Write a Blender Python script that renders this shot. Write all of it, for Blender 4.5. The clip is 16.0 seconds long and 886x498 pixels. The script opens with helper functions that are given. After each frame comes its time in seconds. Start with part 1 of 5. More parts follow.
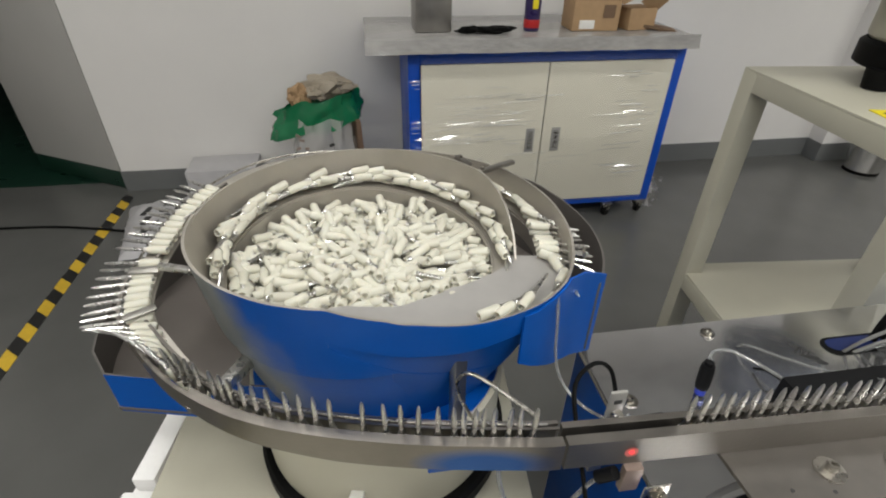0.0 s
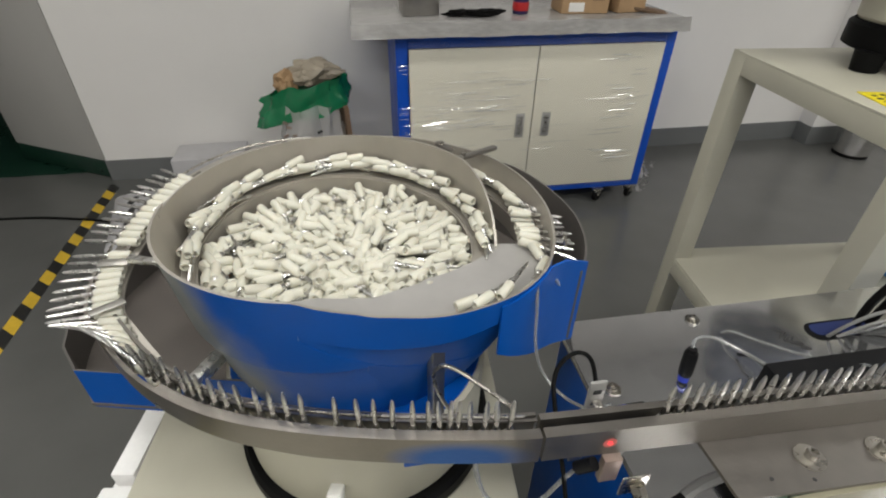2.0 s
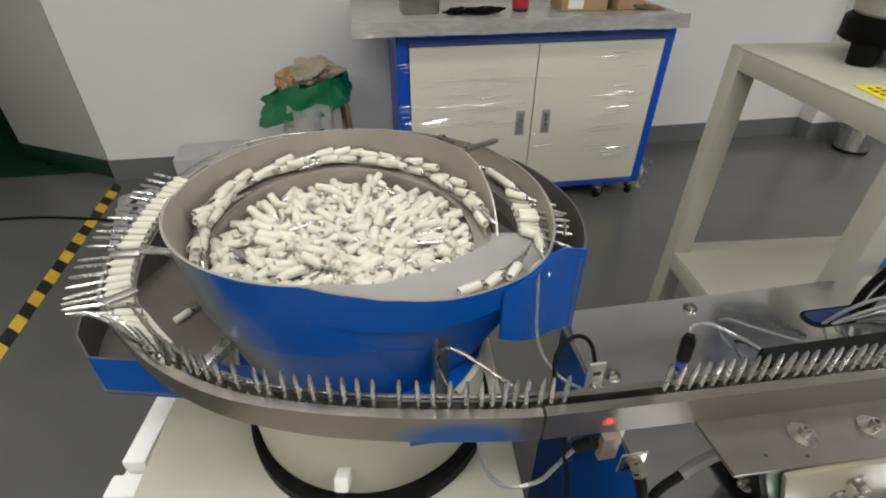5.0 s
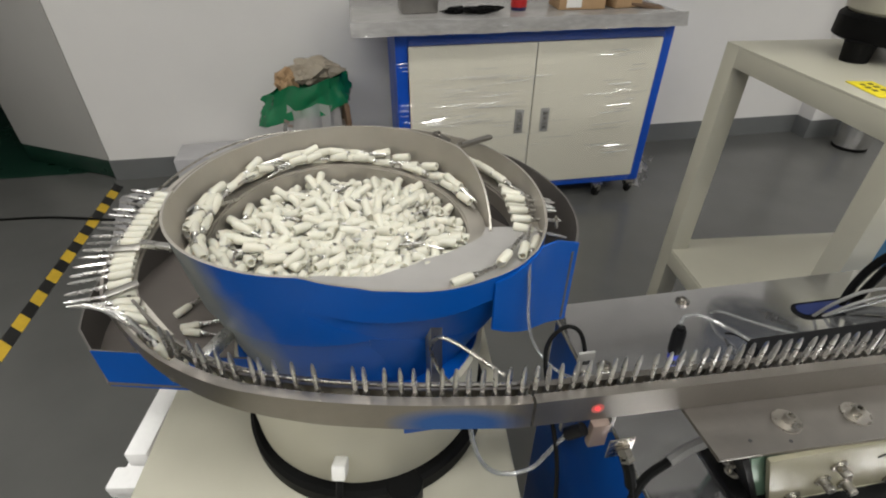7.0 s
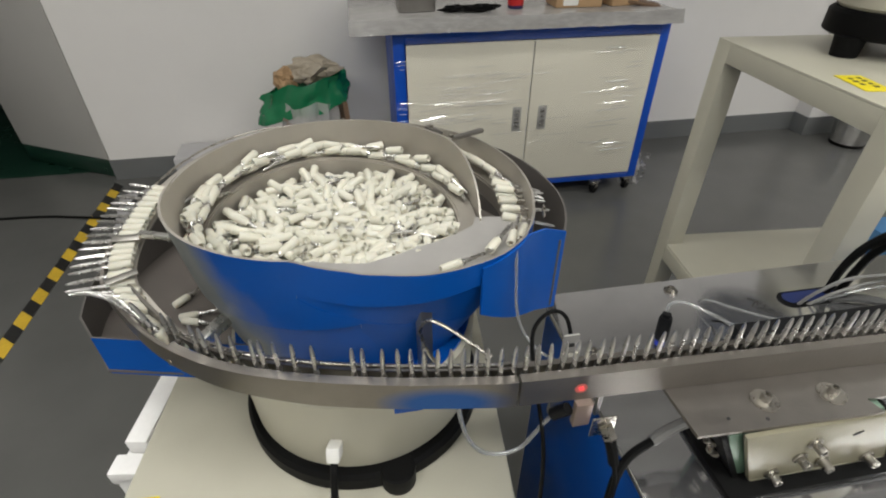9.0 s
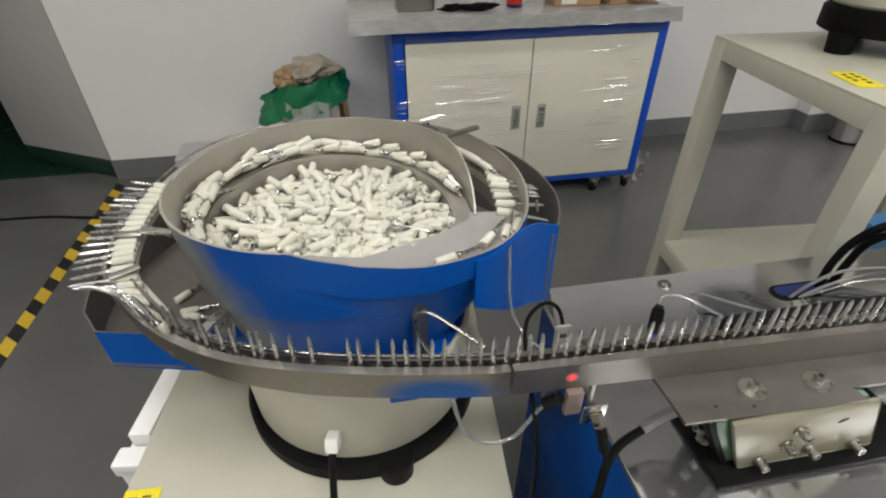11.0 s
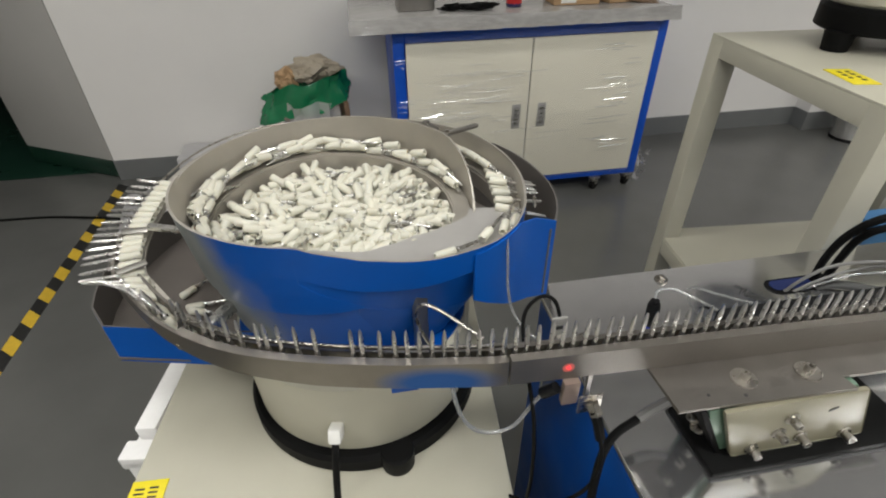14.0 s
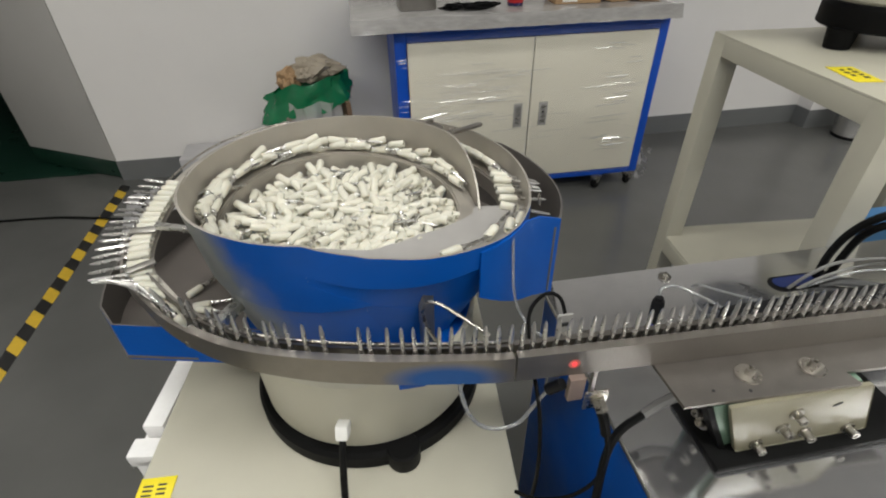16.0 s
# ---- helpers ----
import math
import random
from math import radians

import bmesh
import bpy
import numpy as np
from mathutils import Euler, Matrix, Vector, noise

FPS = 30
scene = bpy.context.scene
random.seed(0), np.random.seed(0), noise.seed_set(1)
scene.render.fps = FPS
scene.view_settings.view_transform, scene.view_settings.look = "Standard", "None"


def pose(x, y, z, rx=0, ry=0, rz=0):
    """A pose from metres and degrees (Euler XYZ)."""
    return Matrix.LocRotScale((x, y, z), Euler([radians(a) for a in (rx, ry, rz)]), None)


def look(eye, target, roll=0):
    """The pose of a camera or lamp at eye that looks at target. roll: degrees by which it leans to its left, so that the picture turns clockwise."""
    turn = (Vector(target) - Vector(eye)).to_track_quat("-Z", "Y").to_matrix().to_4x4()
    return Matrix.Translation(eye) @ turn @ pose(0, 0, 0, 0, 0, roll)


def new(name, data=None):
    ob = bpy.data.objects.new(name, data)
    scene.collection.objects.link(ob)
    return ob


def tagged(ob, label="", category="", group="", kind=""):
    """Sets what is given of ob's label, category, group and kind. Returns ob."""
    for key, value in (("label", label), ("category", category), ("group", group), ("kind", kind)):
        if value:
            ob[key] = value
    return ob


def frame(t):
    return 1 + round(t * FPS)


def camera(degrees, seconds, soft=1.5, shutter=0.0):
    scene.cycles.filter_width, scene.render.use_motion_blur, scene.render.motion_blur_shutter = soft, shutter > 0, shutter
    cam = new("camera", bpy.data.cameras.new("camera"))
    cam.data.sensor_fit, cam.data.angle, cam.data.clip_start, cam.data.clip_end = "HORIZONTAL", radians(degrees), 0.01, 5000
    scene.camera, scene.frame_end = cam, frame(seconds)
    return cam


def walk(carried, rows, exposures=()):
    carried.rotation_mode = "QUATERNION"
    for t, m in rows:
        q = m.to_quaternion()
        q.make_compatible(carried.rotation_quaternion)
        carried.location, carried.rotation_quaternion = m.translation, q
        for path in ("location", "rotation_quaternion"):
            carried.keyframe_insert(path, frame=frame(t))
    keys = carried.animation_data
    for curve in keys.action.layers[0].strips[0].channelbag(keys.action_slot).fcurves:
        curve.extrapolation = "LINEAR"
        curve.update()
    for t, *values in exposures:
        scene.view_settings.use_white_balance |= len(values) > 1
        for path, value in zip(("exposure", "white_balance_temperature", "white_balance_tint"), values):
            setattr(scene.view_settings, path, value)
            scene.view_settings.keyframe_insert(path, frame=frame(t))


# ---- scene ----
cam = camera(84.55, 16.0, soft=2.0)
PATH = [
    (0, (-0.2201, -2.0247, 1.2420), (-0.0644, -1.0422, 0.5708), 0.76),
    (0.5, (-0.2132, -2.0129, 1.2410), (-0.0514, -1.0432, 0.5529), 0.73),
    (1, (-0.2105, -2.0100, 1.2392), (-0.0437, -1.0454, 0.5452), 0.77),
    (1.5, (-0.2103, -2.0133, 1.2401), (-0.0415, -1.0507, 0.5437), 0.75),
    (2, (-0.2053, -2.0174, 1.2378), (-0.0367, -1.0557, 0.5402), 0.70),
    (2.5, (-0.2038, -2.0207, 1.2372), (-0.0354, -1.0588, 0.5398), 0.61),
    (3, (-0.2067, -2.0225, 1.2354), (-0.0391, -1.0614, 0.5368), 0.58),
    (3.5, (-0.2077, -2.0265, 1.2348), (-0.0406, -1.0648, 0.5368), 0.51),
    (4, (-0.2102, -2.0279, 1.2353), (-0.0430, -1.0665, 0.5369), 0.48),
    (6.5, (-0.2068, -2.0401, 1.2380), (-0.0428, -1.0791, 0.5382), 0.06),
    (7, (-0.2051, -2.0430, 1.2377), (-0.0417, -1.0821, 0.5378), 0.01),
    (7.5, (-0.2029, -2.0471, 1.2375), (-0.0401, -1.0862, 0.5374), -0.12),
    (8, (-0.2017, -2.0523, 1.2383), (-0.0388, -1.0916, 0.5379), -0.13),
    (8.5, (-0.2014, -2.0571, 1.2384), (-0.0390, -1.0963, 0.5381), -0.20),
    (9, (-0.1988, -2.0602, 1.2366), (-0.0367, -1.0997, 0.5358), -0.26),
    (11.5, (-0.1949, -2.0733, 1.2383), (-0.0367, -1.1132, 0.5360), -0.68),
    (12, (-0.1960, -2.0751, 1.2377), (-0.0379, -1.1151, 0.5353), -0.72),
    (12.5, (-0.1979, -2.0780, 1.2383), (-0.0405, -1.1178, 0.5360), -0.75),
    (13, (-0.1981, -2.0798, 1.2403), (-0.0414, -1.1198, 0.5375), -0.78),
    (13.5, (-0.1973, -2.0818, 1.2411), (-0.0409, -1.1217, 0.5384), -0.87),
    (14, (-0.1954, -2.0823, 1.2407), (-0.0398, -1.1223, 0.5377), -0.92),
    (14.5, (-0.1979, -2.0836, 1.2400), (-0.0430, -1.1238, 0.5366), -0.96),
    (15, (-0.1996, -2.0849, 1.2420), (-0.0453, -1.1248, 0.5388), -1.03),
    (15.5, (-0.2025, -2.0838, 1.2420), (-0.0489, -1.1239, 0.5384), -1.12),
    (16, (-0.2001, -2.0852, 1.2417), (-0.0477, -1.1254, 0.5377), -1.21),
]
walk(cam, [(t, look(eye, target, roll)) for t, eye, target, roll in PATH])

# ---- light ----
world = bpy.data.worlds.new("world")
scene.world = world
world.use_nodes = True
world.node_tree.nodes["Background"].inputs[0].default_value = (0.9, 0.95, 1.0, 1)
world.node_tree.nodes["Background"].inputs[1].default_value = 0.05
EXPOSURE = -0.68
scene.view_settings.exposure = EXPOSURE


def ceiling_lamp(x, y, w, d, power):
    data = bpy.data.lights.new("ceiling_lamp", "AREA")
    data.shape, data.size, data.size_y, data.energy, data.color = "RECTANGLE", w, d, power, (0.985, 0.985, 0.945)
    ob = new("ceiling_lamp", data)
    ob.location = (x, y, 2.835)


LAMPS = [(-2.7, -1.1), (-0.75, -1.1), (3.5, -1.1), (-1.6, -2.7), (0.35, -2.7), (2.3, -2.7), (-0.6, -4.6), (1.6, -4.6)]
for lx, ly in LAMPS:
    ceiling_lamp(lx, ly, 1.15, 0.28, (14 if lx < -2 else 20 if lx < 2 else 34) if ly > -2 else 34 if lx < 0 else 40)


# ---- materials ----
def mat(name, color, rough=0.5, metal=0.0, var=0.08, scale=20.0, bump=0.0, bscale=200.0, rvar=0.1, coat=0.0,
        trans=0.0, alpha=1.0, spec=0.5, sub=0.0, emit=None, rnd=0.0, stretch=None):
    m = bpy.data.materials.new(name)
    m.use_nodes = True
    nt = m.node_tree
    b = nt.nodes["Principled BSDF"]
    b.inputs["Roughness"].default_value = rough
    b.inputs["Metallic"].default_value = metal
    b.inputs["Specular IOR Level"].default_value = spec
    b.inputs["Coat Weight"].default_value = coat
    b.inputs["Transmission Weight"].default_value = trans
    b.inputs["Alpha"].default_value = alpha
    if sub:
        b.inputs["Subsurface Weight"].default_value = sub
        b.inputs["Subsurface Radius"].default_value = (0.004, 0.003, 0.002)
    tc = nt.nodes.new("ShaderNodeTexCoord")
    mp = nt.nodes.new("ShaderNodeMapping")
    nt.links.new(tc.outputs["Object"], mp.inputs[0])
    if stretch:
        mp.inputs["Scale"].default_value = stretch

    def noise_at(s, detail):
        n = nt.nodes.new("ShaderNodeTexNoise")
        n.inputs["Scale"].default_value, n.inputs["Detail"].default_value = s, detail
        nt.links.new(mp.outputs[0], n.inputs["Vector"])
        return n

    big, fine = noise_at(scale * 0.12, 3), noise_at(scale, 6)
    mix = nt.nodes.new("ShaderNodeMath")
    mix.operation = "MULTIPLY_ADD"
    nt.links.new(big.outputs[0], mix.inputs[0])
    mix.inputs[1].default_value = 0.6
    half = nt.nodes.new("ShaderNodeMath")
    half.operation = "MULTIPLY"
    half.inputs[1].default_value = 0.4
    nt.links.new(fine.outputs[0], half.inputs[0])
    nt.links.new(half.outputs[0], mix.inputs[2])
    ramp = nt.nodes.new("ShaderNodeValToRGB")
    ramp.color_ramp.elements[0].position, ramp.color_ramp.elements[1].position = 0.32, 0.68
    lo = [c * (1 - var) for c in color[:3]]
    hi = [min(1, c * (1 + var)) for c in color[:3]]
    ramp.color_ramp.elements[0].color, ramp.color_ramp.elements[1].color = (*lo, 1), (*hi, 1)
    nt.links.new(mix.outputs[0], ramp.inputs[0])
    col = ramp.outputs[0]
    if rnd:
        info = nt.nodes.new("ShaderNodeObjectInfo")
        hsv = nt.nodes.new("ShaderNodeHueSaturation")
        rng = nt.nodes.new("ShaderNodeMapRange")
        rng.inputs["To Min"].default_value, rng.inputs["To Max"].default_value = 1 - rnd, 1 + rnd * 0.4
        nt.links.new(info.outputs["Random"], rng.inputs["Value"])
        nt.links.new(rng.outputs[0], hsv.inputs["Value"])
        nt.links.new(col, hsv.inputs["Color"])
        col = hsv.outputs[0]
    nt.links.new(col, b.inputs["Base Color"])
    rr = nt.nodes.new("ShaderNodeMapRange")
    rr.inputs["To Min"].default_value, rr.inputs["To Max"].default_value = max(0.02, rough - rvar), min(1, rough + rvar)
    nt.links.new(fine.outputs[0], rr.inputs["Value"])
    nt.links.new(rr.outputs[0], b.inputs["Roughness"])
    if bump:
        n = noise_at(bscale, 4)
        bn = nt.nodes.new("ShaderNodeBump")
        bn.inputs["Strength"].default_value, bn.inputs["Distance"].default_value = bump, 0.002
        nt.links.new(n.outputs[0], bn.inputs["Height"])
        nt.links.new(bn.outputs[0], b.inputs["Normal"])
    if emit:
        b.inputs["Emission Color"].default_value = (*emit[0], 1)
        b.inputs["Emission Strength"].default_value = emit[1]
    return m


WALL = mat("white_wall_paint", (0.74, 0.72, 0.70), 0.7, var=0.03, scale=6, bump=0.05, bscale=120)
SKIRT = mat("grey_skirting_paint", (0.15, 0.155, 0.155), 0.45, var=0.08, scale=10)
FLOOR = mat("grey_epoxy_floor", (0.108, 0.108, 0.103), 0.22, var=0.10, scale=5, bump=0.03, bscale=30, rvar=0.08)
GREENFLOOR = mat("green_epoxy_floor", (0.008, 0.032, 0.020), 0.3, var=0.15, scale=5)
CEIL = mat("ceiling_grey", (0.66, 0.66, 0.65), 0.8, var=0.02)
# walls past the doorway: that room's dimness is put into the grey
DARKWALL = mat("dimmed_wall_paint", (0.22, 0.22, 0.21), 0.8, var=0.05)
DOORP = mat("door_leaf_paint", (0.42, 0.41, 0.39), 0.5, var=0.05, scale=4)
CREAM = mat("cream_powder_coat", (0.475, 0.455, 0.37), 0.42, var=0.05, scale=25, bump=0.06, bscale=500)
# cream of the drive's side plate, with the shade over the deck put in
SHADECREAM = mat("shaded_cream_paint", (0.235, 0.218, 0.152), 0.36, var=0.12, scale=45, bump=0.05, bscale=300)
CREAMDOOR = mat("cream_door_paint", (0.70, 0.665, 0.555), 0.38, var=0.03, scale=12)
BLUE = mat("blue_paint", (0.001, 0.070, 0.34), 0.38, spec=0.18, var=0.10, scale=25, bump=0.05, bscale=300)


def worn_blue():
    """Blue paint that thins to bare metal at one flank of the bowl."""
    m = mat("worn_blue_paint", (0.001, 0.070, 0.34), 0.38, spec=0.18, var=0.10, scale=25, bump=0.05, bscale=300)
    nt = m.node_tree
    b = nt.nodes["Principled BSDF"]
    old = b.inputs["Base Color"].links[0].from_socket
    tc = nt.nodes.new("ShaderNodeTexCoord")
    sep = nt.nodes.new("ShaderNodeSeparateXYZ")
    nt.links.new(tc.outputs["Object"], sep.inputs[0])
    n = nt.nodes.new("ShaderNodeTexNoise")
    n.inputs["Scale"].default_value, n.inputs["Detail"].default_value = 28, 4
    nt.links.new(tc.outputs["Object"], n.inputs["Vector"])
    zs = nt.nodes.new("ShaderNodeMath")
    zs.operation = "MULTIPLY_ADD"
    zs.inputs[1].default_value, zs.inputs[2].default_value = 0.30, -0.3085
    nt.links.new(sep.outputs["Z"], zs.inputs[0])
    add = nt.nodes.new("ShaderNodeMath")
    nt.links.new(sep.outputs["X"], add.inputs[0])
    nt.links.new(zs.outputs[0], add.inputs[1])
    wob = nt.nodes.new("ShaderNodeMath")
    wob.operation = "MULTIPLY_ADD"
    wob.inputs[1].default_value = 0.05
    nt.links.new(n.outputs[0], wob.inputs[0])
    nt.links.new(add.outputs[0], wob.inputs[2])
    rng = nt.nodes.new("ShaderNodeMapRange")
    rng.inputs["From Min"].default_value, rng.inputs["From Max"].default_value = -0.316, -0.276
    rng.inputs["To Min"].default_value, rng.inputs["To Max"].default_value = 0.92, 0.0
    nt.links.new(wob.outputs[0], rng.inputs["Value"])
    mix = nt.nodes.new("ShaderNodeMix")
    mix.data_type = "RGBA"
    nt.links.new(rng.outputs[0], mix.inputs[0])
    nt.links.new(old, mix.inputs[6])
    mix.inputs[7].default_value = (0.16, 0.165, 0.14, 1)
    nt.links.new(mix.outputs[2], b.inputs["Base Color"])
    return m


WORNBLUE = worn_blue()


def blue_patched_steel():
    """Rail steel with a blue patch low on the band."""
    m = mat("blue_patched_steel", (0.23, 0.21, 0.19), 0.36, 0.9, var=0.14, scale=60, bump=0.1, bscale=300, rvar=0.12)
    nt = m.node_tree
    b = nt.nodes["Principled BSDF"]
    old = b.inputs["Base Color"].links[0].from_socket
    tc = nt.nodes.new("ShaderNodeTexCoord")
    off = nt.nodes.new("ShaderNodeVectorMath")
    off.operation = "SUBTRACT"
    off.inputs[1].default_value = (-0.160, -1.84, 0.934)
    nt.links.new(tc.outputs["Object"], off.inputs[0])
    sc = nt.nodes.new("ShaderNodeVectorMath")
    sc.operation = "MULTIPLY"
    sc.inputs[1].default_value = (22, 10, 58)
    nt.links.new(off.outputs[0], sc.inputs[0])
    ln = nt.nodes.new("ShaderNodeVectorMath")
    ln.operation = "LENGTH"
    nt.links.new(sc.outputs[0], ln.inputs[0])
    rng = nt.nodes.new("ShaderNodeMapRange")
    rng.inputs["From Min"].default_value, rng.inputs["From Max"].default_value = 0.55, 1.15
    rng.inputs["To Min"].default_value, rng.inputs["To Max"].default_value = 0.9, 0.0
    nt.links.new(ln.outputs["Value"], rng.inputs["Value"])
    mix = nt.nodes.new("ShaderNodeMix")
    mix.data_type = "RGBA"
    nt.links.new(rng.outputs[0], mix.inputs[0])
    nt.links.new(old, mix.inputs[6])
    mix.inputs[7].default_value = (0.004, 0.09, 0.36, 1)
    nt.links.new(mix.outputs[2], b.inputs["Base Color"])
    return m


BLUEPATCHED = blue_patched_steel()
NAVY = mat("dark_navy_paint", (0.006, 0.016, 0.05), 0.4, var=0.12, scale=25)
BLUEFRAME = mat("blue_frame_paint", (0.002, 0.075, 0.50), 0.36, var=0.08, scale=20)
STEEL = mat("brushed_steel", (0.36, 0.345, 0.32), 0.38, 1.0, var=0.12, scale=40, bump=0.08, bscale=250, rvar=0.12)
BOWLSTEEL = mat("bowl_lining", (0.46, 0.43, 0.385), 0.50, 0.75, var=0.12, scale=40, bump=0.08, bscale=250, rvar=0.1)
RAMPSTEEL = mat("worn_polished_ramp", (0.46, 0.445, 0.43), 0.42, 0.45, var=0.10, scale=50, rvar=0.12)
RAILSTEEL = mat("rail_steel", (0.23, 0.213, 0.195), 0.47, 1.0, var=0.14, scale=60, bump=0.1, bscale=300, rvar=0.12)
PLATESTEEL = mat("polished_plate", (0.62, 0.62, 0.63), 0.12, 0.92, var=0.12, scale=40, bump=0.05, bscale=14, rvar=0.10)
NEEDLE = mat("bright_needle_steel", (0.64, 0.63, 0.61), 0.28, 1.0, var=0.08, scale=120)
BOLTSTEEL = mat("bolt_zinc", (0.40, 0.38, 0.345), 0.28, 1.0, var=0.1, scale=150)
TRAYFLOOR = mat("tray_floor_steel", (0.135, 0.118, 0.106), 0.5, 0.2, var=0.12, scale=40)
TRAYGREY = mat("tray_lining", (0.115, 0.105, 0.097), 0.5, 0.2, var=0.15, scale=40)
CAP = mat("white_plastic_cap", (0.61, 0.592, 0.505), 0.38, var=0.04, scale=180, sub=0.12, rnd=0.07)
BLACK = mat("black_rubber", (0.007, 0.007, 0.007), 0.5, spec=0.06, var=0.2, scale=80, bump=0.05)
BLACKGLOSS = mat("black_plastic", (0.010, 0.010, 0.011), 0.45, spec=0.15, var=0.2, scale=80)
WHITEPL = mat("white_plastic", (0.78, 0.77, 0.74), 0.35, var=0.04, scale=60)
FOAM = mat("white_foam", (0.82, 0.81, 0.80), 0.75, var=0.04, scale=150, bump=0.25, bscale=400)
GREYFILM = mat("grey_wrapping_film", (0.47, 0.46, 0.47), 0.35, var=0.10, scale=20, bump=0.3, bscale=30)
TUBE = mat("milky_air_tube", (0.50, 0.51, 0.51), 0.2, var=0.03, scale=50, trans=0.72)
CARD = mat("brown_cardboard", (0.40, 0.26, 0.14), 0.8, var=0.12, scale=40, bump=0.1)
PAPER = mat("beige_wrapping_paper", (0.36, 0.31, 0.24), 0.6, var=0.15, scale=30, bump=0.2, bscale=60)
CARDDARK = mat("dark_cardboard", (0.16, 0.10, 0.06), 0.8, var=0.15, scale=40)
GREENBAG = mat("green_plastic_film", (0.008, 0.15, 0.06), 0.22, var=0.25, scale=15, coat=0.3)
CLEARBAG = mat("clear_bag_film", (0.72, 0.70, 0.68), 0.18, var=0.06, scale=15, alpha=0.42)
FILM = mat("stretch_wrap_film", (0.85, 0.85, 0.84), 0.10, var=0.02, scale=15, alpha=0.07, bump=0.6, bscale=16, rvar=0.05, stretch=(1.2, 6, 9))
CREASEGLINT = mat("wrap_crease_glint", (1.0, 1.0, 0.99), 0.16, 0.6, var=0.0, scale=15, alpha=0.85, spec=1.0, rvar=0.06)
FILMTOP = mat("wrap_over_top", (0.36, 0.35, 0.34), 0.13, var=0.22, scale=30, bump=1.0, bscale=26, alpha=1.0, rvar=0.08, stretch=(0.8, 1.6, 2.5))
YELLOW = mat("yellow_sticker", (0.80, 0.66, 0.02), 0.45, var=0.05, scale=60)
TAPEY = mat("yellow_floor_tape", (0.58, 0.38, 0.03), 0.5, var=0.15, scale=60)
TAPEK = mat("black_floor_tape", (0.012, 0.012, 0.012), 0.5, var=0.2, scale=60)
INK = mat("black_ink", (0.03, 0.03, 0.03), 0.6, var=0.1)
BLUEPL = mat("blue_plastic", (0.03, 0.06, 0.55), 0.35, var=0.1)
LIGHTBLUE = mat("light_blue_plastic", (0.10, 0.30, 0.62), 0.45, var=0.1, scale=30)
RED = mat("red_can_paint", (0.45, 0.02, 0.02), 0.3, var=0.1)
PURPLE = mat("dark_blue_can_paint", (0.03, 0.02, 0.09), 0.3, var=0.1)
GREENM = mat("green_coated_metal", (0.09, 0.155, 0.105), 0.35, 0.3, var=0.15, scale=60)
ZINC = mat("zinc_bracket", (0.42, 0.41, 0.39), 0.42, 0.5, var=0.1, scale=60)
COPPER = mat("pinkish_bracket", (0.27, 0.205, 0.175), 0.4, 0.3, var=0.08)
GREYCAB = mat("grey_cable_sheath", (0.20, 0.195, 0.19), 0.45, var=0.1, scale=60)
LASER = mat("red_laser_spot", (0.5, 0.02, 0.02), 0.4, var=0.0, emit=((1.0, 0.04, 0.05), 3.0))
LASERHALO = mat("red_lit_ring", (0.45, 0.16, 0.14), 0.4, 0.3, var=0.0, emit=((1.0, 0.05, 0.05), 0.25))
PANEL = mat("lamp_panel", (0.9, 0.9, 0.9), 0.5, var=0.0, emit=((1.0, 0.96, 0.9), 5.0))


# ---- mesh helpers ----
def V(*a):
    return Vector(a)


def finish(name, bm, mats, parent=None, label="", smooth=True, angle=35):
    bmesh.ops.recalc_face_normals(bm, faces=bm.faces)
    me = bpy.data.meshes.new(name)
    bm.to_mesh(me)
    bm.free()
    for m in mats if isinstance(mats, (list, tuple)) else [mats]:
        me.materials.append(m)
    if smooth:
        for p in me.polygons:
            p.use_smooth = True
        me.set_sharp_from_angle(angle=radians(angle))
    ob = new(name, me)
    if parent:
        ob.parent = parent
    if label:
        ob["label"] = label
    return ob


def part(name, bm, material, parent, label=""):
    return finish(name, bm, material, parent, label)


def empty(name, at=(0, 0, 0), rz=0):
    ob = new(name)
    ob.matrix_basis = pose(*at, 0, 0, rz)
    return ob


def box(bm, lo, hi, bevel=0.0, m=None, mi=0):
    r = bmesh.ops.create_cube(bm, size=1.0)
    vs = r["verts"]
    lo, hi = Vector(lo), Vector(hi)
    for v in vs:
        v.co = Vector((lo[i] + (v.co[i] + 0.5) * (hi[i] - lo[i]) for i in range(3)))
    fs = set(f for v in vs for f in v.link_faces)
    for f in fs:
        f.material_index = mi
    if bevel:
        es = list(set(e for v in vs for e in v.link_edges))
        out = bmesh.ops.bevel(bm, geom=es, offset=bevel, segments=2, affect="EDGES", profile=0.6)
        vs = list(set(out["verts"]) | set(v for f in out["faces"] for v in f.verts) | set(v for v in vs if v.is_valid))
    if m is not None:
        bmesh.ops.transform(bm, matrix=m, verts=[v for v in vs if v.is_valid])
    return bm


def boxed(lo, hi, bevel=0.0, m=None):
    return box(bmesh.new(), lo, hi, bevel, m)


